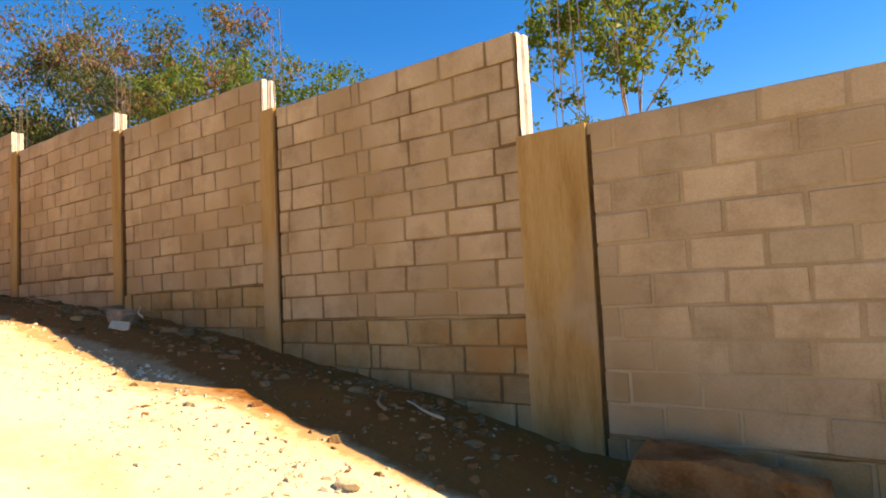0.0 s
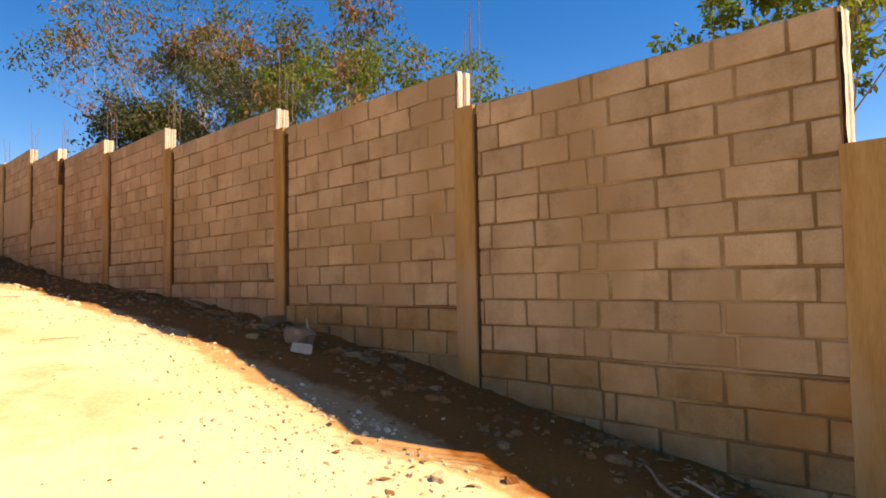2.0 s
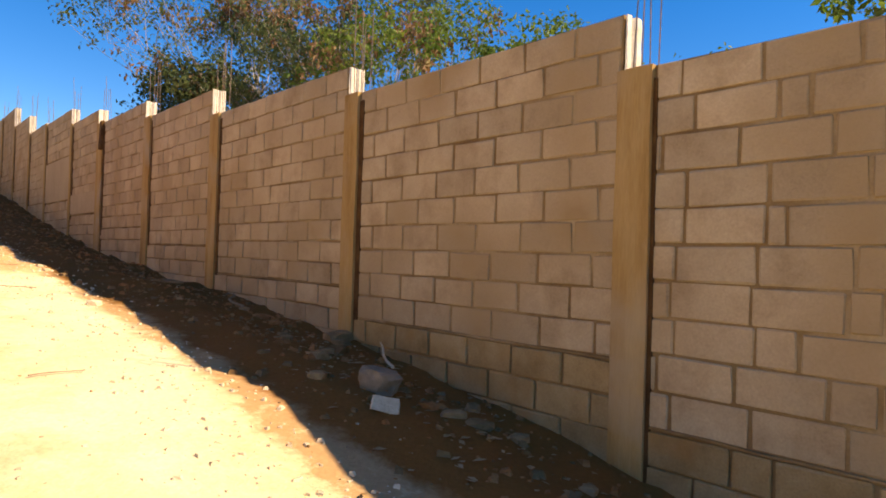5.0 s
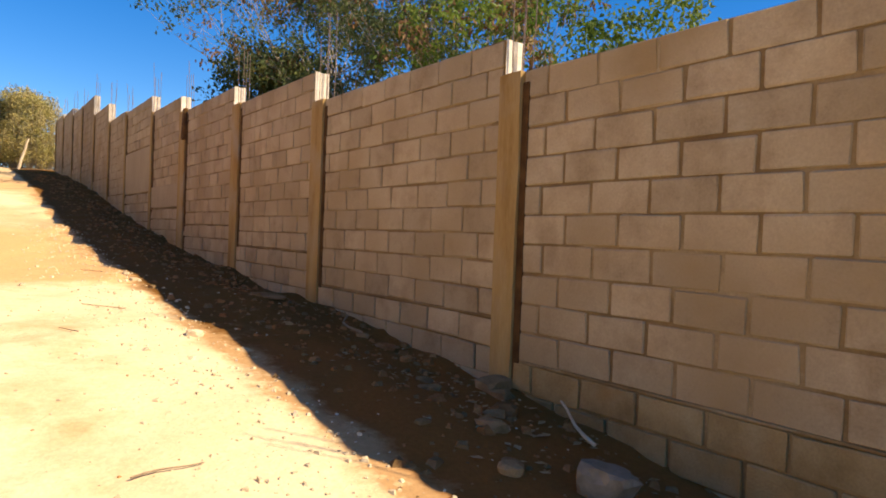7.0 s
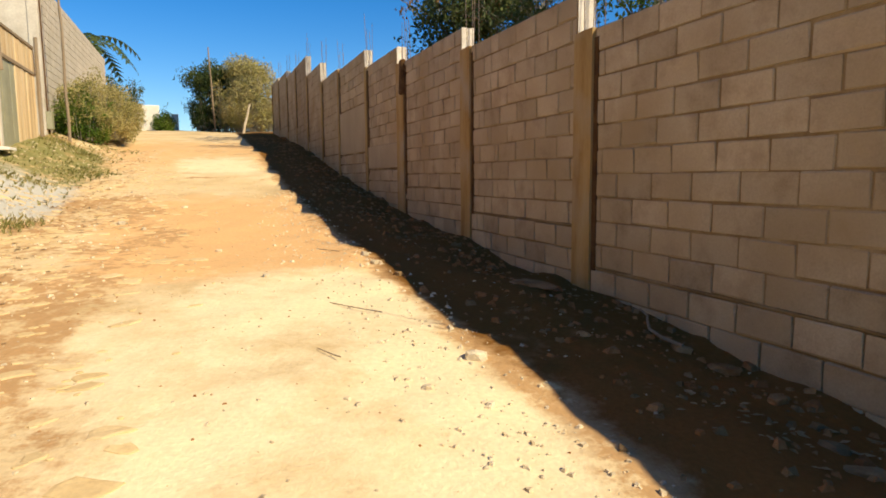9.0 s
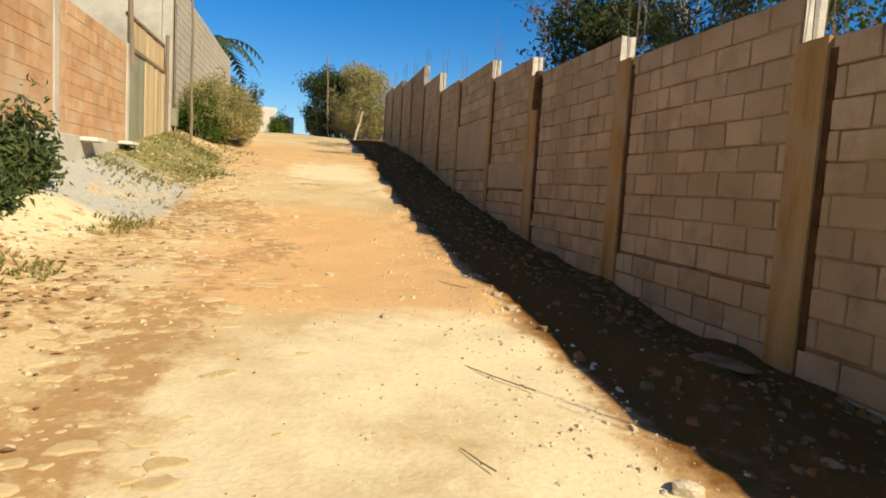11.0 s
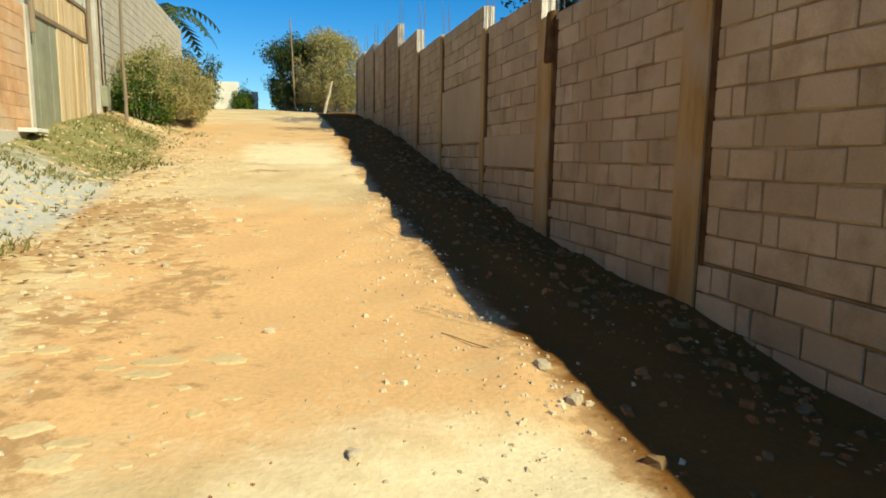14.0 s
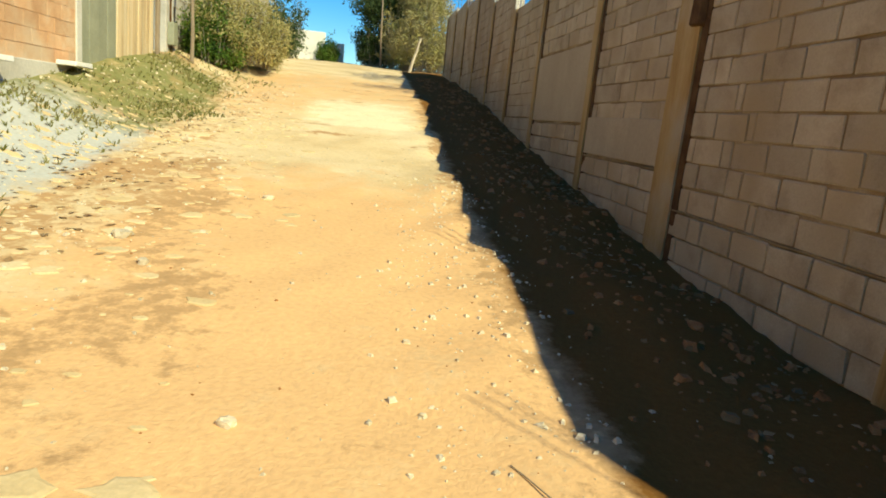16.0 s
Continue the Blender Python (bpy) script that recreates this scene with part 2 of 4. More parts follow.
def leaves_mesh(name, clumps, material, per, size, seed, droop=0.0):
    """Many small folded leaves round the clumps (centre, radius)."""
    rng = np.random.default_rng(seed)
    verts, faces = [], []
    for (cx, cy, cz), r in clumps:
        for _ in range(per):
            o = rng.normal(size=3)
            o = o / np.linalg.norm(o) * r * rng.uniform(0.15, 1.0) ** 0.6
            d = rng.normal(size=3)
            d[2] -= droop
            d /= np.linalg.norm(d)
            s = np.cross(d, rng.normal(size=3))
            s /= np.linalg.norm(s) + 1e-6
            ln = size * rng.uniform(0.6, 1.5)
            p = np.array((cx, cy, cz)) + o
            k = len(verts)
            nrm = np.cross(d, s) * ln * 0.12
            verts += [p, p + d * ln * 0.5 + s * ln * 0.24 + nrm, p + d * ln, p + d * ln * 0.5 - s * ln * 0.24 + nrm]
            faces += [(k, k + 1, k + 2), (k, k + 2, k + 3)]
    return mesh_of(name, verts, faces, material)


# ---- ground ----
GY = [-300, -30, -10, -4, -0.4, 1.6, 2.9, 4, 5, 6, 8, 10, 11.4, 15, 19, 25.6, 31, 37, 45, 60, 400]
GZ = [-30, -4, -1.4, -0.55, -0.05, 0.25, 0.51, 0.73, 0.92, 1.06, 1.3, 1.47, 1.55, 1.8, 2.25, 3.15, 3.75, 4.4, 5.05, 5.2, 3.0]


def smooth(a, b, v):
    k = min(1, max(0, (v - a) / (b - a)))
    return k * k * (3 - 2 * k)


def ground_z(x, y):
    z = sum(float(np.interp(y + d, GY, GZ)) for d in (-0.8, -0.4, 0, 0.4, 0.8)) / 5
    near = smooth(90, 50, abs(y)) * smooth(40, 15, abs(x))
    # the verge rises towards the walls on the west side
    z += 0.5 * smooth(-5.2, -7.0, x) * smooth(9, 17, y) * smooth(40, 30, y)
    z += 0.25 * smooth(-5.0, -8.0, x) * smooth(9, 2, y)
    # loose earth banked along the foot of the long wall
    z -= 0.13 * smooth(-1.1, -0.1, x) * smooth(30, 20, y)
    z += 0.07 * smooth(-1.3, -0.6, x) * (0.6 + 0.8 * noise.noise(Vector((x * 0.9, y * 0.8, 3))))
    # uneven heaps against the wall, a crumbling rim along the track
    z += 0.1 * smooth(-0.75, -0.15, x) * max(0, noise.noise(Vector((x * 1.1, y * 1.3, 17)))) * smooth(40, 30, y)
    z += 0.05 * smooth(-2.15, -1.75, x) * smooth(-1.3, -1.6, x) * max(0, 0.35 + noise.noise(Vector((x * 2.2, y * 1.7, 23)))) * smooth(8, 10, y) * smooth(30, 24, y)
    p = Vector((x, y, 0))
    z += near * (0.05 * noise.noise(p * 0.55) + 0.022 * noise.noise(p * 2.1) + 0.009 * noise.noise(p * 6.5))
    z += near * 0.03 * smooth(-2.3, -0.8, x) * abs(noise.noise(p * 4.0))
    return z


def axis(lo, hi, step, far):
    v = list(np.arange(lo, hi + 1e-6, step))
    s = step
    a, b = lo, hi
    left, right = [], []
    while b < far or a > -far:
        s *= 1.35
        a, b = a - s, b + s
        left.append(a), right.append(b)
    return left[::-1] + v + right


def build_ground():
    xs, ys = axis(-8.0, 0.6, 0.085, 700), axis(-2.0, 30.0, 0.11, 900)
    verts = [(x, y, ground_z(x, y)) for y in ys for x in xs]
    w = len(xs)
    faces = [(j * w + i, j * w + i + 1, (j + 1) * w + i + 1, (j + 1) * w + i) for j in range(len(ys) - 1) for i in range(w - 1)]
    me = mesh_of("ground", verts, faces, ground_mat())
    me.polygons.foreach_set("use_smooth", [True] * len(me.polygons))
    layers = {k: [] for k in ("red", "wall_shade", "orange", "brown", "pale", "grey", "green")}
    for x, y, z in verts:
        edge = 0.25 * noise.noise(Vector((x * 0.7, y * 0.7, 9)))
        spot = noise.noise(Vector((x * 1.3, y * 0.9, 5)))
        # red soil by the wall; drawn farther out it paints the wall's shade
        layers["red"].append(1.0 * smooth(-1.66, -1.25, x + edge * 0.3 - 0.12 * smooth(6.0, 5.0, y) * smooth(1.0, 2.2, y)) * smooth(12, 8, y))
        # dark brown band: the wall's shade on the uphill ground, put into the colour
        layers["wall_shade"].append(0.95 * smooth(-1.75, -1.4, x + edge * 0.3) * smooth(7.0, 10.5, y) * smooth(45, 36, y))
        layers["orange"].append(0.8 * smooth(10.6, 12.0, y + edge * 3) * smooth(19.5, 16, y) * smooth(-5.0, -3.8, x + edge) + 0.6 * smooth(19, 23, y) * smooth(34, 28, y) * smooth(-6.2, -5, x))
        layers["brown"].append((0.42 + 0.6 * spot) * smooth(-2.9, -4.1, x + edge * 2) * smooth(3, 6, y) * smooth(20, 15, y) + (0.25 + 0.3 * spot) * smooth(-3.6, -4.4, x + edge) * smooth(15, 18, y) * smooth(28, 22, y) + (0.3 + 0.4 * spot) * smooth(-5.0, -5.6, x) * smooth(17, 19, y) * smooth(27, 24, y))
        # thin shadows across the upper track, painted as brown streaks
        shade_streak = noise.noise(Vector((x * 0.45 + y * 0.25, y * 2.3, 31))) + 0.5 * noise.noise(Vector((x * 1.1, y * 5.5, 37)))
        layers["brown"][-1] += 1.5 * max(0, shade_streak - 0.12) * smooth(18.5, 21, y) * smooth(33, 28, y) * smooth(-4.2, -3.2, x + edge)
        # browner track edge; it replaces pale dust to paint shade on the shadowed strip
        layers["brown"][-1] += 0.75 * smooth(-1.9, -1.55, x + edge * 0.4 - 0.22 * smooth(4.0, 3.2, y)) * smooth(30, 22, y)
        layers["pale"].append(0.9 * smooth(-1.5, -1.85, x + edge * 0.4 - 0.22 * smooth(4.0, 3.2, y)) * smooth(12.2, 11.0, y + edge * 3) * smooth(-4.3, -3.3, x + edge * 2) * (0.75 + 0.5 * spot) + 0.75 * smooth(-1.4, -2.2, x) * smooth(-4.3, -3.2, x) * smooth(20, 21.5, y) * smooth(26, 23, y) + 0.8 * smooth(-5.1, -5.8, x) * smooth(12, 14, y) * smooth(16.5, 15.4, y))
        layers["grey"].append(1.0 * smooth(-4.7, -5.6, x + edge) * smooth(14.8, 16.2, y) * smooth(21, 18.5, y))
        layers["green"].append(0.7 * smooth(-4.7, -5.6, x + edge) * smooth(17.5, 20, y + edge * 4) * smooth(26, 24, y) + 0.6 * smooth(1.5, 4, x) + 0.6 * smooth(-8, -11, x) + 0.5 * smooth(50, 70, y))
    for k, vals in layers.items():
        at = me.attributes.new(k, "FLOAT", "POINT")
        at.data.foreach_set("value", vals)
    return tagged(new("ground", me), "sunlit bare earth track with red soil and pale dust", "ground", kind="structure")


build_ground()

# ---- the long block wall ----
THICK, PITCH, LONG, TALL = 0.15, 0.2005, 0.425, 0.187
block_cache = {}


def block_mesh(length, n, material):
    key = (round(length, 2), n, material.name)
    if key not in block_cache:
        block_cache[key] = box_mesh("block", (THICK + 0.012, key[0] - 0.016 - 0.003 * (n % 3), TALL - 0.003 * (n % 2)), material, 0.007, 0.0038, n * 31 + int(length * 100))
    return block_cache[key]


def courses(y0, y1, even, odd, seam, seed):
    """Rows of pieces (start, length): upright joints at each row's phase, and where the bay has a seam a narrow cut filler near it."""
    rnd = random.Random(seed)
    row = 0
    while True:
        first = (odd if row % 2 else even) + rnd.uniform(-0.025, 0.025)
        y = first - LONG * math.ceil((first - y0) / LONG)
        cuts, filled = [y0], seam is None
        while True:
            y += LONG
            if not filled and y > seam - 0.25 + 0.3 * (row % 3 == 1):
                if y0 < y < y1:
                    cuts.append(y)
                y += rnd.choice((0.09, 0.14, 0.2))
                filled = True
            if y > y1 - 0.05:
                break
            if y > y0 + 0.05:
                cuts.append(y)
        cuts.append(y1)
        yield [(a, b - a) for a, b in zip(cuts, cuts[1:])]
        row += 1


def wall_bay(y0, y1, top, seed, bond, single, plain=0.0):
    """One bay of the wall between two columns: a core of mortar with its blocks, a lip of mortar over the footing courses."""
    low = min(ground_z(0, y0), ground_z(0, y1)) - 0.35
    core = box_mesh("wall", (THICK - (0.001 if seed == 1 else 0.008), y1 - y0, top - low - 0.004), LIGHTMORTAR if seed == 1 else MORTAR)
    bay = new("wall_bay", core)
    bay.location = (THICK / 2, (y0 + y1) / 2, (top + low - 0.004) / 2)
    tagged(bay, "tan concrete block wall bay with recessed mortar joints", "wall", "bays of the long wall", "structure")
    org = Vector(bay.location)
    joined = []
    rnd = random.Random(seed)
    gen = courses(y0 + 0.005, y1 - 0.005, *bond, seed)
    lip = top - 10 * PITCH
    z, row = top, 0
    while z > low + 0.1:
        if row == 10:
            z -= 0.014
        rowp = next(gen)
        skip = plain and z - PITCH > lip - 0.02 and z < lip + plain + 0.12
        for a, ln in rowp:
            if skip:
                continue
            jit = rnd.uniform(-0.0025, 0.0025)
            proud = -0.01 if row >= 10 else 0.0
            pos = Vector((THICK / 2 + jit + proud, a + ln / 2, z - PITCH / 2 + rnd.uniform(-0.005, 0.005)))
            if single:
                ob = part("block", block_mesh(ln, rnd.randrange(6), FOOTBLOCK if row >= 10 and seed <= 3 else BLOCK), bay, Matrix.Translation(pos - org) @ pose(0, 0, 0, rnd.uniform(-0.9, 0.9), 0, rnd.uniform(-0.5, 0.5)))
            else:
                joined.append((pos - org, ln))
        z -= PITCH
        row += 1
    if joined:
        verts, faces = [], []
        for p, ln in joined:
            k = len(verts)
            hx, hy, hz = (THICK + 0.012) / 2, ln / 2 - 0.008, TALL / 2
            verts += [p + Vector((sx * hx, sy * hy, sz * hz)) for sx in (-1, 1) for sy in (-1, 1) for sz in (-1, 1)]
            faces += [tuple(k + i for i in f) for f in ((0, 1, 3, 2), (4, 6, 7, 5), (0, 4, 5, 1), (2, 3, 7, 6), (0, 2, 6, 4), (1, 5, 7, 3))]
        tagged(part("blocks", mesh_of("blocks", verts, faces, BLOCK), bay), kind="stuff")
    if plain:
        part("render_band", box_mesh("render_band", (0.02, y1 - y0 - 0.02, plain), RENDERED, 0.006), bay, Matrix.Translation(Vector((-0.006, (y0 + y1) / 2, lip + plain / 2 + 0.02)) - org), "smooth cement band")
    # the uneven lip of mortar on the footing beam
    verts, faces = [], []
    n = 26
    for i in range(n + 1):
        y = y0 + (y1 - y0) * i / n
        h = 0.008 + 0.016 * noise.noise(Vector((y * 3, seed, 0)))
        d = 0.012 + 0.018 * noise.noise(Vector((y * 4, seed, 4)))
        for x, zz in ((0.01, lip + h), (-d, lip + h * 0.3), (-d, lip - 0.012 + h * 0.5), (0.01, lip - 0.018 - h)):
            verts.append(Vector((x, y, zz)) - org)
        if i:
            k = 4 * i
            faces += [(k - 4 + j, k - 4 + j + 1, k + j + 1, k + j) for j in range(3)]
    part("mortar_lip", mesh_of("mortar_lip", verts, faces, MORTAR), bay)
    return bay


def end_patch(y, z0, z1, seed):
    """Pale raw mortar and open block cells on the sunlit end of a bay above its column."""
    verts, faces = [], []
    rnd = random.Random(seed)
    n = max(3, int((z1 - z0) / 0.05))
    for i in range(n + 1):
        z = z0 + (z1 - z0) * i / n
        for j, x in enumerate((-0.008, 0.05, 0.075, 0.1, THICK + 0.008)):
            verts.append((x, y - 0.018 - rnd.uniform(0, 0.006) + (0.02 if j == 2 else 0), z + rnd.uniform(-0.006, 0.006)))
        if i:
            k = 5 * i
            faces += [(k - 5 + j, k - 5 + j + 1, k + j + 1, k + j) for j in range(4)]
    return mesh_of("raw_end", verts, faces, PALE)


def column(y0, y1, top, step_top, seed):
    """A cast column, proud of the blocks, with form marks, a dark open joint and starter bars on top."""
    low = ground_z(0, y0) - 0.4
    bm = bmesh.new()
    nz = 24
    rings = []
    for i in range(nz + 1):
        z = low + (top - low) * i / nz
        w = lambda k: 0.007 * noise.noise(Vector((z * 1.7, seed * 2.0 + k, 0)))
        pts = [(-0.034 + w(0), y0 + w(1), z), (-0.036 + w(5), (y0 + y1) / 2 + 0.02, z), (-0.022 + w(2), y1 + 0.02 + w(3), z), (THICK + 0.02, y1 + 0.02, z), (THICK + 0.02, y0, z)]
        rings.append([bm.verts.new(p) for p in pts])
    for a, b in zip(rings, rings[1:]):
        for i in range(5):
            j = (i + 1) % 5
            bm.faces.new((a[j], a[i], b[i], b[j]))
    bm.faces.new(rings[-1][::-1])
    bmesh.ops.recalc_face_normals(bm, faces=bm.faces)
    me = bpy.data.meshes.new("column")
    bm.to_mesh(me)
    bm.free()
    me.materials.append(COLUMN)
    col = tagged(new("wall_column", me), "ochre cast concrete column with rusty starter bars", "column", "columns of the long wall", "structure")
    JW = 0.03 if y0 < 7 else 0.065 if y0 < 14 else 0.1
    part("open_joint", box_mesh("open_joint", (0.02, JW, top - low - 0.1), JOINT, 0.004, 0.003, seed), col, pose(-0.004, y0 - JW / 2 + 0.002, (top + low) / 2 - 0.03))
    part("raw_end", end_patch(y1, top + 0.0, step_top - 0.004, seed), col, label="pale raw mortar end")
    if 15 < y0 < 16:
        part("spill", box_mesh("spill", (0.05, 0.2, 0.55), JOINT, 0.02, 0.012, 3), col, pose(-0.03, y0 + 0.06, top - 0.25), "rust brown concrete spill")
    rnd = random.Random(seed)
    for bx in (0.03, 0.12):
        for by in (y0 + 0.05, min(y1 - 0.05, y0 + 0.22)):
            verts, faces = [], []
            p = Vector((bx, by, top - 0.02))
            tilt = Vector((rnd.uniform(-0.03, 0.03), rnd.uniform(-0.05, 0.05), 1))
            h = step_top - top + rnd.uniform(0.35, 0.7)
            q = p + tilt * h * 0.5
            tube(verts, faces, p, q, 0.0042, 0.0042, 5)
            tube(verts, faces, q, q + (tilt + Vector((rnd.uniform(-0.04, 0.04), 0, 0))) * h * 0.5, 0.0042, 0.0042, 5)
            part("starter_bar", mesh_of("starter_bar", verts, faces, STEEL), col)
    return col


# right edge, left edge of each column; level of the bay above it (uphill)
COLS = [(-1.75, -1.5, 2.27), (1.36, 1.86, 3.03), (4.49, 4.7, 3.37), (7.39, 7.6, 3.64), (10.49, 10.77, 3.985), (13.15, 13.47, 4.265), (15.94, 16.36, 4.565), (18.45, 18.65, 4.92), (21.2, 21.4, 4.98), (23.5, 23.75, 5.5), (26.1, 26.32, 6.11), (28.6, 28.8, 6.13), (31.0, 31.2, 6.4), (33.8, 34.0, 6.55), (36.4, 36.6, 6.55)]
# joint of the even and the odd courses, and the seam of cut fillers
BOND = [(0.77, 0.57, None), (2.09, 2.43, 3.5), (5.47, 5.28, None), (8.0, 7.81, None), (11.1, 11.3, 12.5), (13.7, 13.9, 15.0), (16.3, 16.5, None), (18.9, 19.1, 20.3)]
for i, (a, b, top) in enumerate(COLS):
    low_top = COLS[i - 1][2] if i else 2.0
    column(a, b, min(low_top, top), top, i + 1)

# ---- trees ----
def tree(name, label, at, height, spread, leaf, bark, seed, per=26, size=0.16, clump=0.42, low=0.35, lean=(0, 0), dry=None, forks=4, reach=(0.68, 0.88), group="trees behind the wall"):
    """A tapered trunk that forks into limbs; the crown is many leaves round the ends of the twigs."""
    rnd = random.Random(seed)
    root = new(name)
    root.location = (at[0], at[1], ground_z(*at) - 0.1)
    tagged(root, label, "tree", group)
    verts, faces, tips = [], [], []

    def grow(p, d, ln, r, depth):
        q = p
        for _ in range(2):
            d = (d + Vector((rnd.uniform(-1, 1), rnd.uniform(-1, 1), rnd.uniform(-0.4, 0.7))) * 0.16).normalized()
            q2 = q + d * ln / 2
            tube(verts, faces, q, q2, r, r * 0.8, 6 if depth < 2 else 4)
            q, r = q2, r * 0.8
        if depth >= 2:
            tips.append((tuple(q), depth))
        if depth == 4:
            return
        for _ in range(forks if depth < 2 else 3):
            side = Vector((rnd.uniform(-1, 1), rnd.uniform(-1, 1), rnd.uniform(-0.15, 0.8)))
            grow(q, (d * 0.7 + side * spread).normalized(), ln * rnd.uniform(*reach), r * 0.62, depth + 1)

    grow(Vector((0, 0, 0)), Vector((lean[0], lean[1], 1)).normalized(), height * low, height * 0.013, 0)
    part("trunk", mesh_of("trunk", verts, faces, bark), root)
    rnd.shuffle(tips)
    tips = tips[:300]
    green = [(p, clump * rnd.uniform(0.6, 1.3)) for p, _ in tips]
    if dry:
        k = [c for c in green if c[0][2] > dry[1] * height and rnd.random() < dry[0]]
        green = [c for c in green if c not in k]
        tagged(part("dry_foliage", leaves_mesh("dry_foliage", k, LEAFDRY, per, size * 1.25, seed + 5, 1.8), root, label="dry brown leaves"), kind="stuff")
    tagged(part("foliage", leaves_mesh("foliage", green, leaf, per, size, seed + 1, 0.5), root), kind="stuff")
    return root


def bush(name, label, at, size, leaf, seed, per=38, leaf_size=0.1, count=150, group=""):
    """Many thin stems with a ragged crown of leaves."""
    rnd = random.Random(seed)
    root = new(name)
    root.location = (at[0], at[1], ground_z(*at) - 0.05)
    tagged(root, label, "bush", group)
    verts, faces, clumps = [], [], []
    for _ in range(count):
        a, r = rnd.uniform(0, 2 * math.pi), rnd.uniform(0, 1) ** 0.5
        h = size[2] * (1 - 0.4 * r * r) * rnd.uniform(0.35, 1.15) * (0.85 + 0.35 * noise.noise(Vector((math.cos(a) * r * 2, math.sin(a) * r * 2, seed * 1.7))))
        foot = Vector((math.cos(a) * r * size[0] * 0.3, math.sin(a) * r * size[1] * 0.4, 0))
        top = Vector((math.cos(a) * r * size[0] * 0.5, math.sin(a) * r * size[1] * 0.5, h))
        tube(verts, faces, foot, top, 0.014, 0.005, 4)
        for k in (0.35, 0.6, 0.8, 1.0):
            clumps.append((tuple(foot.lerp(top, k) + Vector([rnd.uniform(-0.12, 0.12) for _ in range(3)])), rnd.uniform(0.13, 0.3)))
    part("stems", mesh_of("stems", verts, faces, BARK), root)
    tagged(part("foliage", leaves_mesh("foliage", clumps, leaf, per // 2, leaf_size, seed, 0.2), root), kind="stuff")
    return root


tree("tree", "dense dark green tree with brown seed pods", (6.2, 24.8), 9.0, 0.9, LEAFDARK, DARKBARK, 3, 44, 0.14, 0.5, 0.2, dry=(0.25, 0.5))
tree("tree", "tall airy tree with dry tips and thin pale limbs", (6.6, 25.8), 11.0, 0.75, LEAFGREY, BARK, 31, 20, 0.13, 0.45, 0.25, dry=(0.2, 0.45))
tree("tree", "slender tree with dry brown crown and thin pale limbs", (5.8, 21.8), 11.0, 0.62, LEAFGREY, BARK, 14, 26, 0.14, 0.42, 0.235, dry=(0.75, 0.66))
tree("tree", "blue-green tree with thin upright limbs", (6.4, 19.5), 9.8, 0.6, LEAFGREY, BARK, 25, 24, 0.13, 0.4, 0.2, dry=(0.15, 0.6))
tree("tree", "tall blue-green tree with open airy crown and brown pods", (7.3, 17.3), 11.0, 0.6, LEAFGREY, BARK, 36, 28, 0.13, 0.42, 0.225, dry=(0.22, 0.6))
tree("tree", "green tree with yellowing leaves and open crown", (7.9, 15.2), 9.0, 0.7, LEAF, BARK, 47, 32, 0.13, 0.4, 0.25, dry=(0.15, 0.5))
tree("tree", "low green tree with spreading limbs", (8.6, 13.0), 6.2, 0.85, LEAF, BARK, 58, 30, 0.13, 0.38, 0.27)
tree("tree", "small green tree with thin crown", (8.6, 8.4), 5.0, 0.9, LEAF, BARK, 69, 16, 0.12, 0.3, 0.3)
tree("tree", "sparse green tree with thin white limbs", (5.5, 3.3), 8.0, 1.1, LEAF, BARK, 83, 42, 0.12, 0.25, 0.24, lean=(0.1, -0.05), forks=3)
tree("tree", "dense dark green roadside tree beyond the wall", (-1.9, 43.0), 6.2, 0.9, LEAFDARK, DARKBARK, 91, 40, 0.12, 0.42, 0.17, group="roadside trees")
tree("tree", "dusty olive roadside tree beyond the wall", (-0.5, 41.8), 6.4, 0.9, SCRUB, BARK, 97, 44, 0.11, 0.42, 0.17, group="roadside trees")
bush("scrub", "dusty olive scrub with bare stems beside the pole", (-1.3, 41.6), (2.6, 2.0, 3.4), SCRUB, 15, per=40, leaf_size=0.09, count=150, group="roadside scrub")
bush("scrub", "dusty olive scrub at the end of the wall", (-0.4, 40.3), (3.4, 2.4, 3.3), SCRUB, 5, per=60, leaf_size=0.09, count=220, group="roadside scrub")
bush("scrub", "dark green scrub on the crest", (-2.6, 43.0), (2.2, 2.0, 2.9), LEAFDARK, 6, per=50, group="roadside scrub")
bush("scrub", "dry olive bush with thin stems beside the pole", (-6.0, 28.0), (2.3, 5.2, 1.85), SCRUB, 7, per=80, leaf_size=0.065, count=260, group="verge bushes")
bush("scrub", "bright green bush beside the pole", (-6.15, 26.2), (1.2, 1.4, 1.5), LEAF, 8, per=60, leaf_size=0.07, count=90, group="verge bushes")
bush("scrub", "dark green hedge before the white wall", (-6.9, 40.0), (2.4, 4.0, 2.9), LEAFDARK, 9, group="verge bushes")
bush("scrub", "small green shrub against the white wall", (-4.9, 43.6), (1.0, 0.8, 1.1), LEAF, 10, count=60, group="verge bushes")
bush("leafy_plant", "leafy green plant before the brick wall", (-6.6, 15.45), (0.6, 0.6, 1.2), LEAFGREY, 12, per=30, leaf_size=0.1, count=46, group="verge plants")
bush("leafy_plant", "low leafy green plant before the brick wall", (-6.6, 14.5), (0.6, 0.7, 0.5), LEAFGREY, 13, per=24, leaf_size=0.1, count=36, group="verge plants")


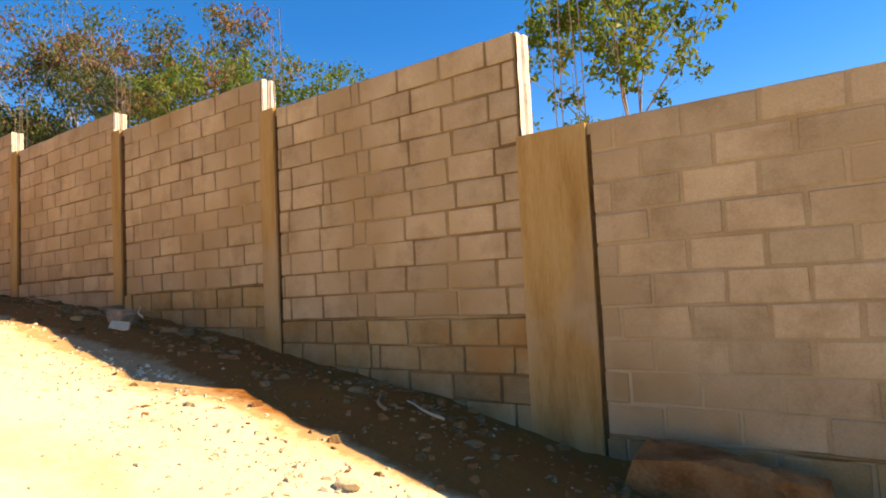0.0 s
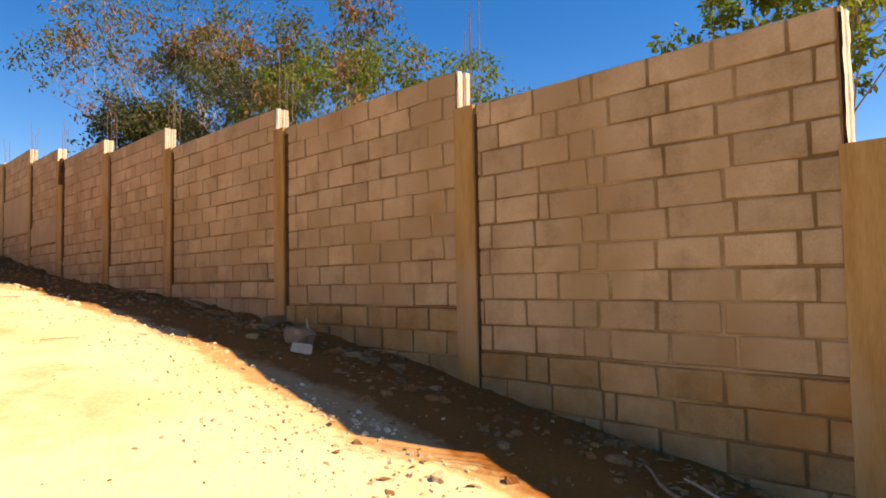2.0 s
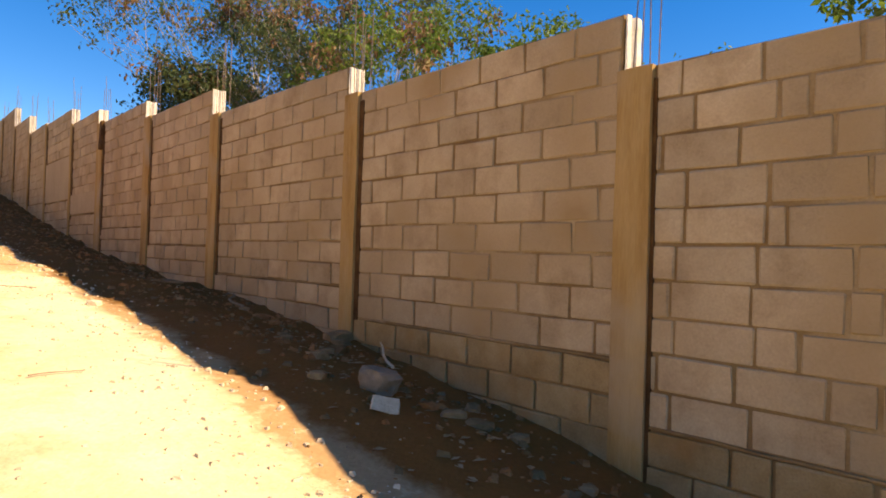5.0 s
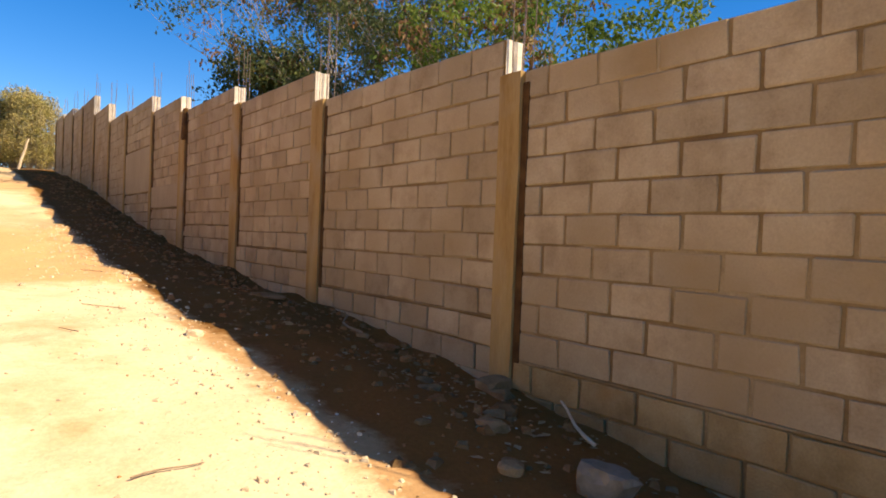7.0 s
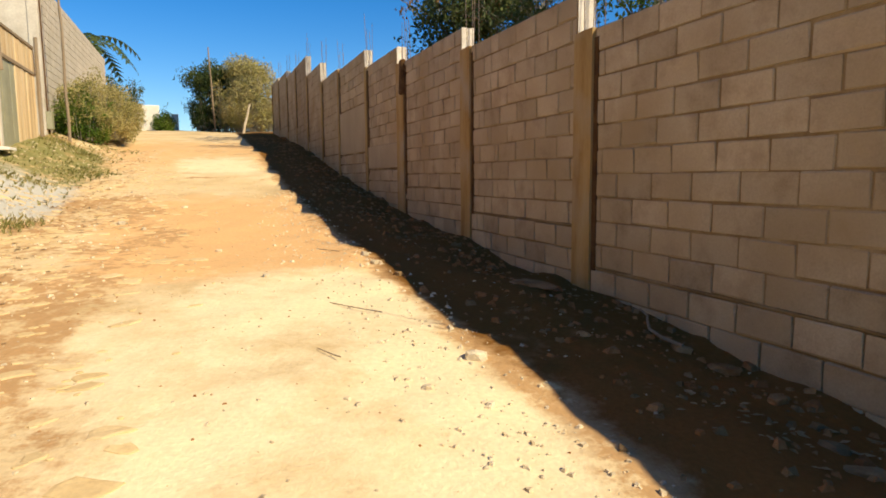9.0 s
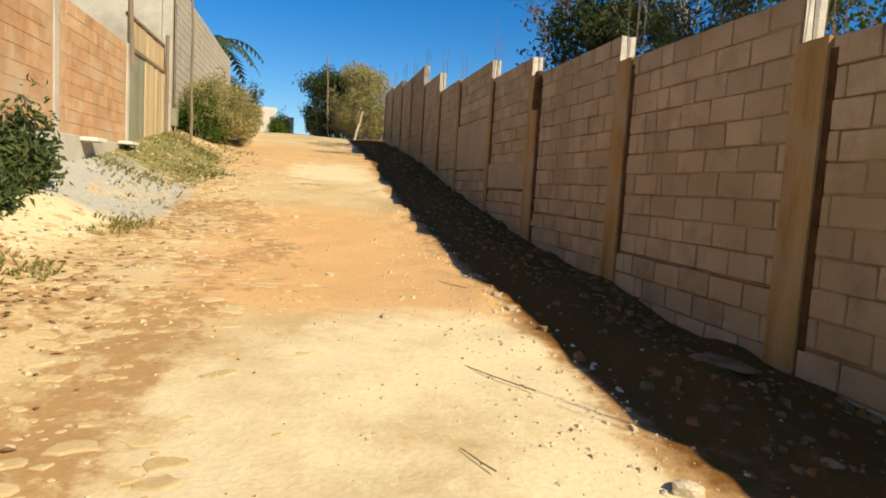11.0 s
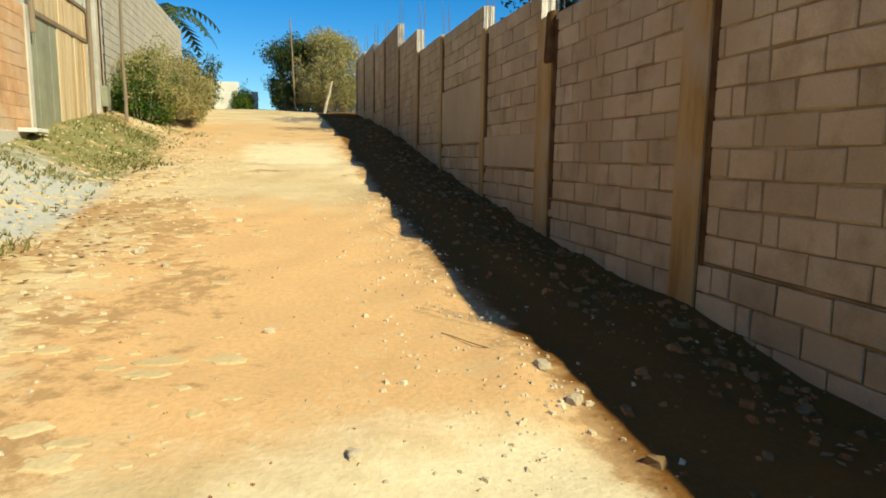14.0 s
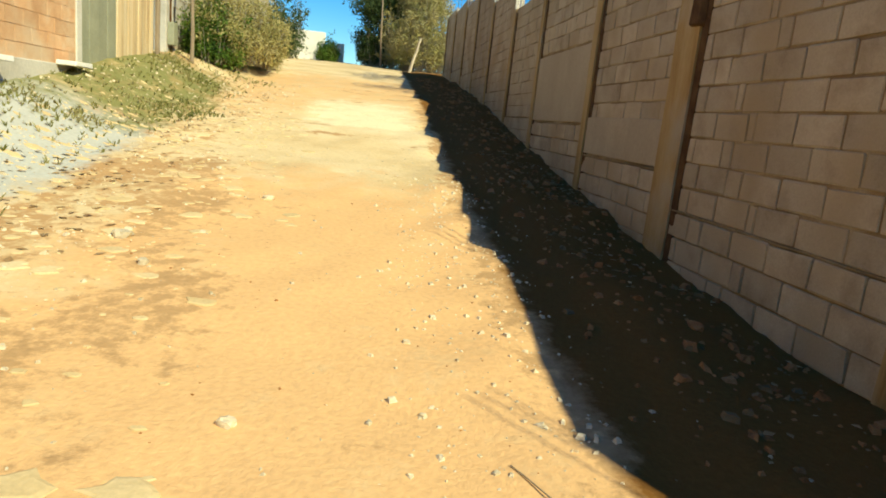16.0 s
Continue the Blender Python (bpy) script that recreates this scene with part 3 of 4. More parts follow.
def palm(at, height, seed):
    rnd = random.Random(seed)
    root = new("palm_tree")
    root.location = (*at, ground_z(*at) - 0.1)
    tagged(root, "palm tree with dark drooping fronds behind the house", "tree")
    verts, faces = [], []
    for i in range(8):
        tube(verts, faces, (0.05 * i, 0, height * i / 8), (0.05 * (i + 1), 0, height * (i + 1) / 8), 0.15, 0.13, 8)
    part("trunk", mesh_of("trunk", verts, faces, BARK), root)
    for k in range(11):
        v, f = [], []
        a = k * 2.4
        up = rnd.uniform(0.1, 1.0)
        p, d = Vector((0.4, 0, height)), Vector((math.cos(a), math.sin(a), up)).normalized()
        for s in range(12):
            q = p + d * 0.26
            tube(v, f, p, q, 0.022 - 0.0015 * s, 0.02 - 0.0015 * s, 4)
            side = d.cross(Vector((0, 0, 1))).normalized()
            for sg in (-1, 1):
                ln = 0.62 * math.sin(math.pi * (s + 1.5) / 14)
                tip = p + side * sg * ln + d * 0.25 + Vector((0, 0, -0.3 * ln))
                b = len(v)
                v += [p - d * 0.05, p + d * 0.2, tip, p + d * 0.04 + Vector((0, 0, 0.03))]
                f += [(b, b + 1, b + 2), (b + 3, b, b + 2)]
            p, d = q, (d + Vector((0, 0, -0.17))).normalized()
        part("frond", mesh_of("frond", v, f, LEAFDARK), root)


palm((-8.7, 41.5), 4.2, 4)

# ---- west side: brick wall, gate, house ----
FX = -6.85


def slab(name, x0, x1, y0, y1, z0, z1, material, bevel=0.008, rough=0.0, seed=1):
    ob = new(name, box_mesh(name, (x1 - x0, y1 - y0, z1 - z0), material, bevel, rough, seed))
    ob.location = ((x0 + x1) / 2, (y0 + y1) / 2, (z0 + z1) / 2)
    return ob


def sub(parent, name, x0, x1, y0, y1, z0, z1, material, bevel=0.006, rough=0.0, seed=1, label=""):
    me = box_mesh(name, (x1 - x0, y1 - y0, z1 - z0), material, bevel, rough, seed)
    pos = Vector(((x0 + x1) / 2, (y0 + y1) / 2, (z0 + z1) / 2)) - Vector(parent.location)
    return part(name, me, parent, Matrix.Translation(pos), label)


brick_wall = tagged(slab("wall_west", FX - 0.14, FX - 0.0025, 5.0, 20.95, 0.6, 4.98, CLAYJOINT), "orange clay brick wall with grey footing", "wall", kind="structure")
sub(brick_wall, "footing", FX - 0.16, FX + 0.05, 5.0, 20.9, 0.4, 3.0, PLASTER, 0.01, label="grey cement footing")
for y in (9.0, 13.1, 17.2):
    sub(brick_wall, "pier", FX - 0.16, FX + 0.012, y, y + 0.2, 3.0, 4.99, PLASTER, 0.008, label="grey cement pier")
sub(brick_wall, "pier", FX - 0.16, FX + 0.02, 20.93, 21.1, 2.4, 5.0, PLASTER, 0.008, label="pale plastered pier")
spout = tagged(slab("drain_spout", FX + 0.04, FX + 0.3, 18.15, 18.7, 2.93, 3.0, WHITE, 0.012, 0.006, 4), "white cement drain spout at the wall foot", "spout", "drain spouts")
copy_thing(spout, Matrix.Translation((FX + 0.17, 20.5, 3.02)))


def gate():
    root = new("gate")
    root.location = (FX, 22.7, 2.5)
    tagged(root, "closed yard gate of grey sheet and timber boards", "gate")
    rnd = random.Random(5)
    for i in range(4):
        a = 21.14 + i * 0.34
        sub(root, "sheet_panel", FX - 0.05, FX - 0.035 + 0.006 * (i % 2), a, a + 0.335, 2.65, 4.95, SHEET, 0.003, 0.002, i, "grey green metal sheet")
    y = 22.52
    while y < 24.3:
        w = rnd.uniform(0.13, 0.19)
        sub(root, "board", FX - 0.05, FX - 0.025 + rnd.uniform(0, 0.012), y, y + w - 0.012, 2.62 + rnd.uniform(0, 0.08), 4.93, BOARD, 0.004, 0.004, int(y * 50))
        y += w
    y = 21.14
    while y < 24.3:
        w = rnd.uniform(0.16, 0.24)
        sub(root, "board", FX - 0.05, FX - 0.028 + rnd.uniform(0, 0.01), y, y + w - 0.01, 5.0, 5.55 + rnd.uniform(-0.02, 0.02), BOARD, 0.004, 0.004, int(y * 70))
        y += w
    sub(root, "rail", FX - 0.08, FX + 0.005, 21.1, 24.35, 4.92, 5.0, WOOD, 0.006, 0.004, 3)
    sub(root, "rail", FX - 0.08, FX + 0.005, 21.1, 24.35, 5.56, 5.63, WOOD, 0.006, 0.004, 4)
    verts, faces = [], []
    o = Vector(root.location)
    tube(verts, faces, Vector((FX + 0.04, 21.15, 4.6)) - o, Vector((FX + 0.03, 21.05, 5.9)) - o, 0.06, 0.05, 8)
    part("gate_post", mesh_of("gate_post", verts, faces, WOOD), root)
    verts, faces = [], []
    tube(verts, faces, Vector((FX + 0.05, 24.35, 2.5)) - o, Vector((FX + 0.06, 24.32, 5.85)) - o, 0.05, 0.045, 8)
    part("gate_post", mesh_of("gate_post", verts, faces, WOOD), root)


gate()


def house():
    root = new("house")
    root.location = (FX - 2, 25.4, 2.6)
    tagged(root, "unfinished grey block house with high side wall", "house", "", "")
    sub(root, "wall", FX - 9, FX - 0.19, 24.95, 25.1, 2.3, 7.45, PLASTER, 0.01, label="pale plastered front wall")
    side = sub(root, "wall", FX - 0.17, FX - 0.018, 25.4, 37.5, 2.3, 7.5, CLAYJOINT, 0.0, label="grey block side wall")
    verts, faces = [], []
    z, row = 7.5, 0
    while z > 3.0:
        y = 25.42 + (0.2 if row % 2 else 0)
        while y + 0.38 < 37.5:
            k = len(verts)
            c = Vector((-0.078, y + 0.195, z - 0.1)) + Vector((FX, 0, 0)) - Vector(root.location) - Vector((0, 0, 0))
            j = 0.004 * noise.noise(Vector((y * 9, z * 9, 0)))
            verts += [c + Vector((sx * 0.083 + j, sy * 0.19, sz * 0.092)) for sx in (-1, 1) for sy in (-1, 1) for sz in (-1, 1)]
            faces += [tuple(k + i for i in f) for f in ((0, 1, 3, 2), (4, 6, 7, 5), (0, 4, 5, 1), (2, 3, 7, 6), (0, 2, 6, 4), (1, 5, 7, 3))]
            y += 0.4
        z -= 0.2
        row += 1
    tagged(part("blocks", mesh_of("blocks", verts, faces, HOUSEBLOCK), root), kind="stuff")
    sub(root, "corner_column", FX - 0.2, FX + 0.03, 24.92, 25.4, 2.3, 7.5, PLASTER, 0.012, 0.006, 3, "weathered plaster corner column")
    sub(root, "wall", FX - 9, FX - 0.19, 37.35, 37.5, 2.3, 7.4, PLASTER, 0.01)
    sub(root, "meter_box", FX + 0.03, FX + 0.16, 25.02, 25.3, 3.7, 4.15, SHEET, 0.012, label="grey meter box")
    v, f = [], []
    o = Vector(root.location)
    tube(v, f, Vector((FX + 0.05, 25.15, 4.1)) - o, Vector((FX + 0.05, 25.12, 7.3)) - o, 0.022, 0.022, 6)
    tube(v, f, Vector((FX + 0.06, 25.2, 2.8)) - o, Vector((FX + 0.06, 25.2, 3.75)) - o, 0.022, 0.022, 6)
    part("conduit", mesh_of("conduit", v, f, JOINT), root)
    sub(root, "roof", FX - 9, FX - 0.6, 30.0, 37.8, 7.42, 7.55, ROOFING, 0.01)
    return root


house()


def pole(label, foot, top, r, material, group=""):
    root = new("utility_pole" if top[2] - foot[2] > 3 else "leaning_post")
    root.location = foot
    tagged(root, label, "pole", group)
    v, f = [], []
    a, b = Vector((0, 0, -0.15)), Vector(top) - Vector(foot)
    for i in range(6):
        w = Vector((0.012 * math.sin(i * 2.1), 0.012 * math.cos(i * 1.7), 0))
        w2 = Vector((0.012 * math.sin((i + 1) * 2.1), 0.012 * math.cos((i + 1) * 1.7), 0))
        tube(v, f, a.lerp(b, i / 6) + w, a.lerp(b, (i + 1) / 6) + w2, r * (1 - 0.05 * i), r * (0.95 - 0.05 * i), 9)
    part("shaft", mesh_of("shaft", v, f, material), root)
    return root


pole("thin weathered timber pole beside the house corner", (-6.3, 24.9, ground_z(-6.3, 24.9)), (-6.33, 24.95, 7.6), 0.04, WOOD)
pole("pale timber pole among roadside trees", (-2.42, 41.0, ground_z(-2.42, 41.0)), (-2.6, 41.0, 8.9), 0.045, WOOD)
pole("short pale leaning timber post at the wall end", (-1.25, 38.8, ground_z(-1.25, 38.8)), (-0.85, 38.8, 5.95), 0.07, PALEWOOD)
white = tagged(slab("garden_wall", -8.6, -5.2, 44.6, 44.8, 4.2, 6.35, WHITE, 0.02, 0.01, 2), "whitewashed garden wall beyond the crest", "wall", kind="structure")
sub(white, "pier", -4.6, -4.25, 44.5, 44.8, 4.2, 5.9, WHITE, 0.02)


# ---- verge and track litter ----
def on_ground(ob, x, y, sink=0.0, rz=0.0, tilt=0.0):
    ob.matrix_basis = pose(x, y, ground_z(x, y) - sink, tilt, 0, rz)
    return ob


def stones(name, n, region, sizes, material, seed, label, flat=0.6, keep=None):
    """One mesh of many small broken stones lying on the ground."""
    rnd = random.Random(seed)
    verts, faces = [], []
    base = [(-1, -1, 0), (1, -1, 0), (1, 1, 0), (-1, 1, 0), (-0.6, -0.7, 1), (0.7, -0.5, 0.9), (0.5, 0.7, 1.1), (-0.7, 0.6, 0.8)]
    quads = ((4, 5, 6, 7), (0, 1, 5, 4), (1, 2, 6, 5), (2, 3, 7, 6), (3, 0, 4, 7))
    for _ in range(n):
        x, y = rnd.uniform(region[0], region[1]), rnd.uniform(region[2], region[3])
        if keep and rnd.random() > keep(x, y):
            continue
        s = sizes[0] * (sizes[1] / sizes[0]) ** (rnd.random() ** 2)
        a = rnd.uniform(0, 6.3)
        z = ground_z(x, y) - s * 0.12
        k = len(verts)
        for bx, by, bz in base:
            bx, by, bz = [c * rnd.uniform(0.65, 1.2) for c in (bx, by, bz)]
            verts.append((x + s * 0.5 * (bx * math.cos(a) - by * 0.7 * math.sin(a)), y + s * 0.5 * (bx * math.sin(a) + by * 0.7 * math.cos(a)), z + s * flat * bz * 0.75))
        faces += [tuple(k + i for i in f) for f in quads]
    return tagged(new(name, mesh_of(name, verts, faces, material)), label, "stones", kind="stuff")


def blades(name, n, region, height, material, seed, label, keep):
    rnd = random.Random(seed)
    verts, faces = [], []
    for _ in range(n):
        x, y = rnd.uniform(region[0], region[1]), rnd.uniform(region[2], region[3])
        if rnd.random() > keep(x, y):
            continue
        z = ground_z(x, y)
        for _ in range(4):
            a, h = rnd.uniform(0, 6.3), height * rnd.uniform(0.4, 1.2)
            dx, dy = math.cos(a), math.sin(a)
            k = len(verts)
            w = 0.008
            verts += [(x - dy * w, y + dx * w, z - 0.01), (x + dy * w, y - dx * w, z - 0.01), (x + dx * h * 0.35 + dy * w * 0.8, y + dy * h * 0.35 - dx * w * 0.8, z + h * 0.7), (x + dx * h * 0.75, y + dy * h * 0.75, z + h)]
            faces += [(k, k + 1, k + 2), (k, k + 2, k + 3)]
    return tagged(new(name, mesh_of(name, verts, faces, material)), label, "grass", kind="stuff")


def litter(name, n, region, size, material, seed, label, keep):
    """Curled dry leaves and chips lying on the ground."""
    rnd = random.Random(seed)
    verts, faces = [], []
    for _ in range(n):
        x, y = rnd.uniform(region[0], region[1]), rnd.uniform(region[2], region[3])
        if rnd.random() > keep(x, y):
            continue
        z, a, s = ground_z(x, y) + 0.004, rnd.uniform(0, 6.3), size * rnd.uniform(0.5, 1.6)
        c, d = math.cos(a), math.sin(a)
        k = len(verts)
        for u, v, w in ((0, 0, 0.0), (0.5, 0.28, 0.12), (1, 0, rnd.uniform(0, 0.25)), (0.5, -0.28, 0.1)):
            verts.append((x + s * (u * c - v * d), y + s * (u * d + v * c), z + s * w * rnd.uniform(0.3, 1)))
        faces += [(k, k + 1, k + 2), (k, k + 2, k + 3)]
    return tagged(new(name, mesh_of(name, verts, faces, material)), label, "leaf litter", kind="stuff")


def patch(x, y, s, seed):
    return noise.noise(Vector((x * s, y * s, seed)))


stones("pebbles", 5200, (-5.5, -0.1, -1.5, 20), (0.008, 0.035), PALESTONE, 1, "small pale pebbles strewn over the track", keep=lambda x, y: 0.28 + 0.7 * smooth(-2.6, -1.9, x) - 0.8 * smooth(-1.75, -1.45, x))
stones("dark_pebbles", 1500, (-6.0, -0.2, -1.0, 18), (0.006, 0.022), ROCK, 2, "small dark pebbles strewn over the track", keep=lambda x, y: 0.6)
stones("rubble", 5200, (-2.1, -0.05, -1.5, 20), (0.014, 0.1), GREYROCK, 3, "broken stone rubble along the wall foot", keep=lambda x, y: smooth(-1.9, -0.7, x) * (0.25 + 1.2 * max(0, patch(x, y, 1.1, 4))) * (1 if y < 8 else 0.6))
stones("red_clods", 2600, (-1.5, -0.05, -1.5, 34), (0.02, 0.11), ROCK, 4, "clods of red soil along the wall foot", keep=lambda x, y: smooth(-1.7, -0.6, x))
stones("verge_gravel", 11000, (-6.8, -3.4, 4.5, 26), (0.01, 0.06), PALESTONE, 5, "pale gravel and chips on the verge", keep=lambda x, y: smooth(-3.5, -4.9, x) * (0.3 + 0.9 * max(0, patch(x, y, 0.9, 7))))
stones("shadow_edge_gravel", 9000, (-2.6, -1.2, -0.8, 18.0), (0.01, 0.05), PALESTONE, 6, "pale gravel on the sunlit track edge", keep=lambda x, y: smooth(-2.7, -1.8, x) * smooth(-1.4, -1.6, x) * (1 if y < 5 else 0.3 + 0.9 * max(0, patch(x, y, 1.2, 14))))
def crusts(name, n, region, sizes, material, seed, label, keep):
    """Flat, broken plates of dried earth lying on the ground."""
    rnd = random.Random(seed)
    verts, faces = [], []
    for _ in range(n):
        x, y = rnd.uniform(region[0], region[1]), rnd.uniform(region[2], region[3])
        if rnd.random() > keep(x, y):
            continue
        s = sizes[0] * (sizes[1] / sizes[0]) ** (rnd.random() ** 2.2)
        k, m = len(verts), 10
        rad = [s * 0.5 * rnd.uniform(0.65, 1.2) for _ in range(m)]
        for lift, inset in ((-0.012, 1.06), (0.003 + s * 0.01, 1.0), (0.006 + s * 0.016, 0.82)):
            for i in range(m):
                a = 2 * math.pi * i / m
                px, py = x + rad[i] * inset * 1.25 * math.cos(a), y + rad[i] * inset * 0.8 * math.sin(a)
                verts.append((px, py, ground_z(px, py) + lift))
        for ring in (0, m):
            faces += [(k + ring + i, k + ring + (i + 1) % m, k + ring + m + (i + 1) % m, k + ring + m + i) for i in range(m)]
        faces.append(tuple(k + 2 * m + i for i in range(m)))
    return tagged(new(name, mesh_of(name, verts, faces, material)), label, "earth crust", kind="stuff")


crusts("earth_crust", 5200, (-6.2, -3.0, 4.5, 22), (0.025, 0.2), CRUST, 31, "flat pale plates of dried earth beside the track", lambda x, y: smooth(-2.9, -4.2, x) * (0.25 + 0.9 * max(0, patch(x, y, 0.8, 21))))
blades("verge_grass", 7000, (-6.8, -4.4, 16.5, 26), 0.055, GRASS, 7, "low green and dry grass on the verge", lambda x, y: smooth(-4.8, -5.5, x + 0.5 * patch(x, y, 0.8, 2)) * smooth(17, 20, y) * (0.12 + 1.5 * max(0, patch(x, y, 0.7, 5))))
blades("verge_tufts", 2200, (-6.8, -4.9, 12, 19), 0.07, GRASS, 8, "sparse dry grass tufts on the verge", lambda x, y: max(0, patch(x, y, 1.2, 9) - 0.25) * 2 * smooth(-4.7, -5.3, x))
litter("leaf_litter", 6500, (-2.3, -0.03, -1.5, 24), 0.055, LITTER, 9, "dry leaves and chips along the wall foot", lambda x, y: smooth(-2.3 if y < 5 else -1.6, -0.6, x) * (0.06 + 1.9 * max(0, patch(x, y, 0.9, 11) - 0.08)) * (1 if y < 8 else smooth(-1.3, -0.5, x)))
litter("leaf_litter_verge", 6000, (-6.6, -3.9, 6, 26), 0.06, LITTER, 10, "dry leaves scattered over the verge", lambda x, y: smooth(-4.0, -5.2, x) * (0.3 + 1.2 * max(0, patch(x, y, 0.8, 12))))


def rock(label, x, y, size, material, seed, rz=0, sink=0.03, group="loose rocks"):
    ob = new("rock", rock_mesh("rock", size, material, seed))
    on_ground(ob, x, y, sink, rz)
    return tagged(ob, label, "rock", group)


rock("large slab of layered red rock against the wall", -0.34, 0.7, (0.45, 0.9, 0.5), ROCK, 1, 8, 0.04)
rock("rounded lump of red soil against the wall", -0.28, 0.3, (0.32, 0.42, 0.48), ROCK, 2, 20, 0.04)
for i, (x, y, s) in enumerate([(-0.75, 5.95, 0.26), (-0.5, 5.3, 0.24), (-0.35, 5.1, 0.22), (-1.0, 6.3, 0.24), (-0.2, 7.3, 0.3), (-0.55, 6.95, 0.2), (-0.35, 8.2, 0.18), (-1.05, 3.4, 0.16), (-0.65, 2.9, 0.2), (-0.8, 4.2, 0.22), (-0.5, 4.5, 0.2), (-0.3, 9.0, 0.24), (-0.5, 12.2, 0.22), (-0.35, 12.8, 0.18), (-0.45, 11.6, 0.16), (-0.6, 14.2, 0.18), (-0.9, 9.2, 0.12), (-0.7, 1.9, 0.18), (-0.42, 7.0, 0.34), (-0.75, 6.75, 0.3), (-0.62, 7.5, 0.2), (-0.8, 7.2, 0.16), (-0.3, 5.55, 0.24), (-0.5, 7.75, 0.2), (-0.25, 8.7, 0.26), (-1.1, 6.9, 0.14), (-1.02, 6.3, 0.26), (-0.62, 5.62, 0.2), (-0.56, 5.45, 0.24), (-0.12, 7.44, 0.42)]):
    rock("broken grey brown stone on red soil", x, y, (s * 0.6, s * 0.8, s * 0.42), GREYROCK if i % 3 else ROCK, 10 + i, i * 47, s * 0.1, "broken stones")
for i, (x, y, s) in enumerate([(-1.62, 12.1, 0.1), (-1.7, 9.05, 0.12), (-1.62, 11.7, 0.08), (-2.65, 11.4, 0.07), (-2.1, 8.74, 0.06), (-1.66, 3.3, 0.09), (-1.75, 1.9, 0.11), (-3.0, 13.0, 0.07), (-4.15, 15.2, 0.12), (-3.85, 14.7, 0.08), (-4.75, 18.9, 0.14), (-3.4, 16.5, 0.09)]):
    rock("small pale stone on the sunlit track", x, y, (s, s * 1.2, s * 0.8), PALESTONE, 40 + i, i * 61, s * 0.12, "track stones")


def stick(label, x, y, ln, r, rz, material, lift=0.0, bend=0.05):
    v, f = [], []
    for i in range(5):
        a, b = i / 5, (i + 1) / 5
        pa = Vector(((a - 0.5) * ln, bend * ln * math.sin(a * 5), r + lift * a))
        pb = Vector(((b - 0.5) * ln, bend * ln * math.sin(b * 5), r + lift * b))
        tube(v, f, pa, pb, r * (1 - 0.4 * a), r * (1 - 0.4 * b), 6)
    ob = on_ground(new("stick", mesh_of("stick", v, f, material)), x, y, 0.0, rz)
    slope = math.degrees(math.atan((ground_z(x, y + 0.3) - ground_z(x, y - 0.3)) / 0.6))
    ob.matrix_basis = pose(x, y, ground_z(x, y) + 0.01, slope, 0, rz)
    return tagged(ob, label, "stick", "sticks on the ground")


stick("pale broken stick on red soil", -0.62, 2.35, 0.55, 0.01, 68, PALEWOOD, 0.05)
stick("brown broken stick on red soil", -0.75, 2.6, 0.5, 0.012, 50, WOOD, 0.03)
stick("long thin dry twig on the track", -2.2, 10.35, 0.8, 0.004, 120, WOOD, 0.0, 0.015)
stick("thin dry twig on the track", -2.5, 9.3, 0.25, 0.004, 112, WOOD, 0.0, 0.015)
stick("thin dry twig on the track edge", -1.9, 12.6, 0.4, 0.004, 118, WOOD, 0.0, 0.015)
stick("thin dry twig on the track", -3.4, 7.4, 0.7, 0.005, 20, PALEWOOD)
stick("thin dry twig on the track", -2.4, 6.9, 0.3, 0.005, 10, WOOD)
stick("long dry twig beside the wall", -0.25, 6.6, 0.5, 0.012, 70, PALEWOOD, 0.12)
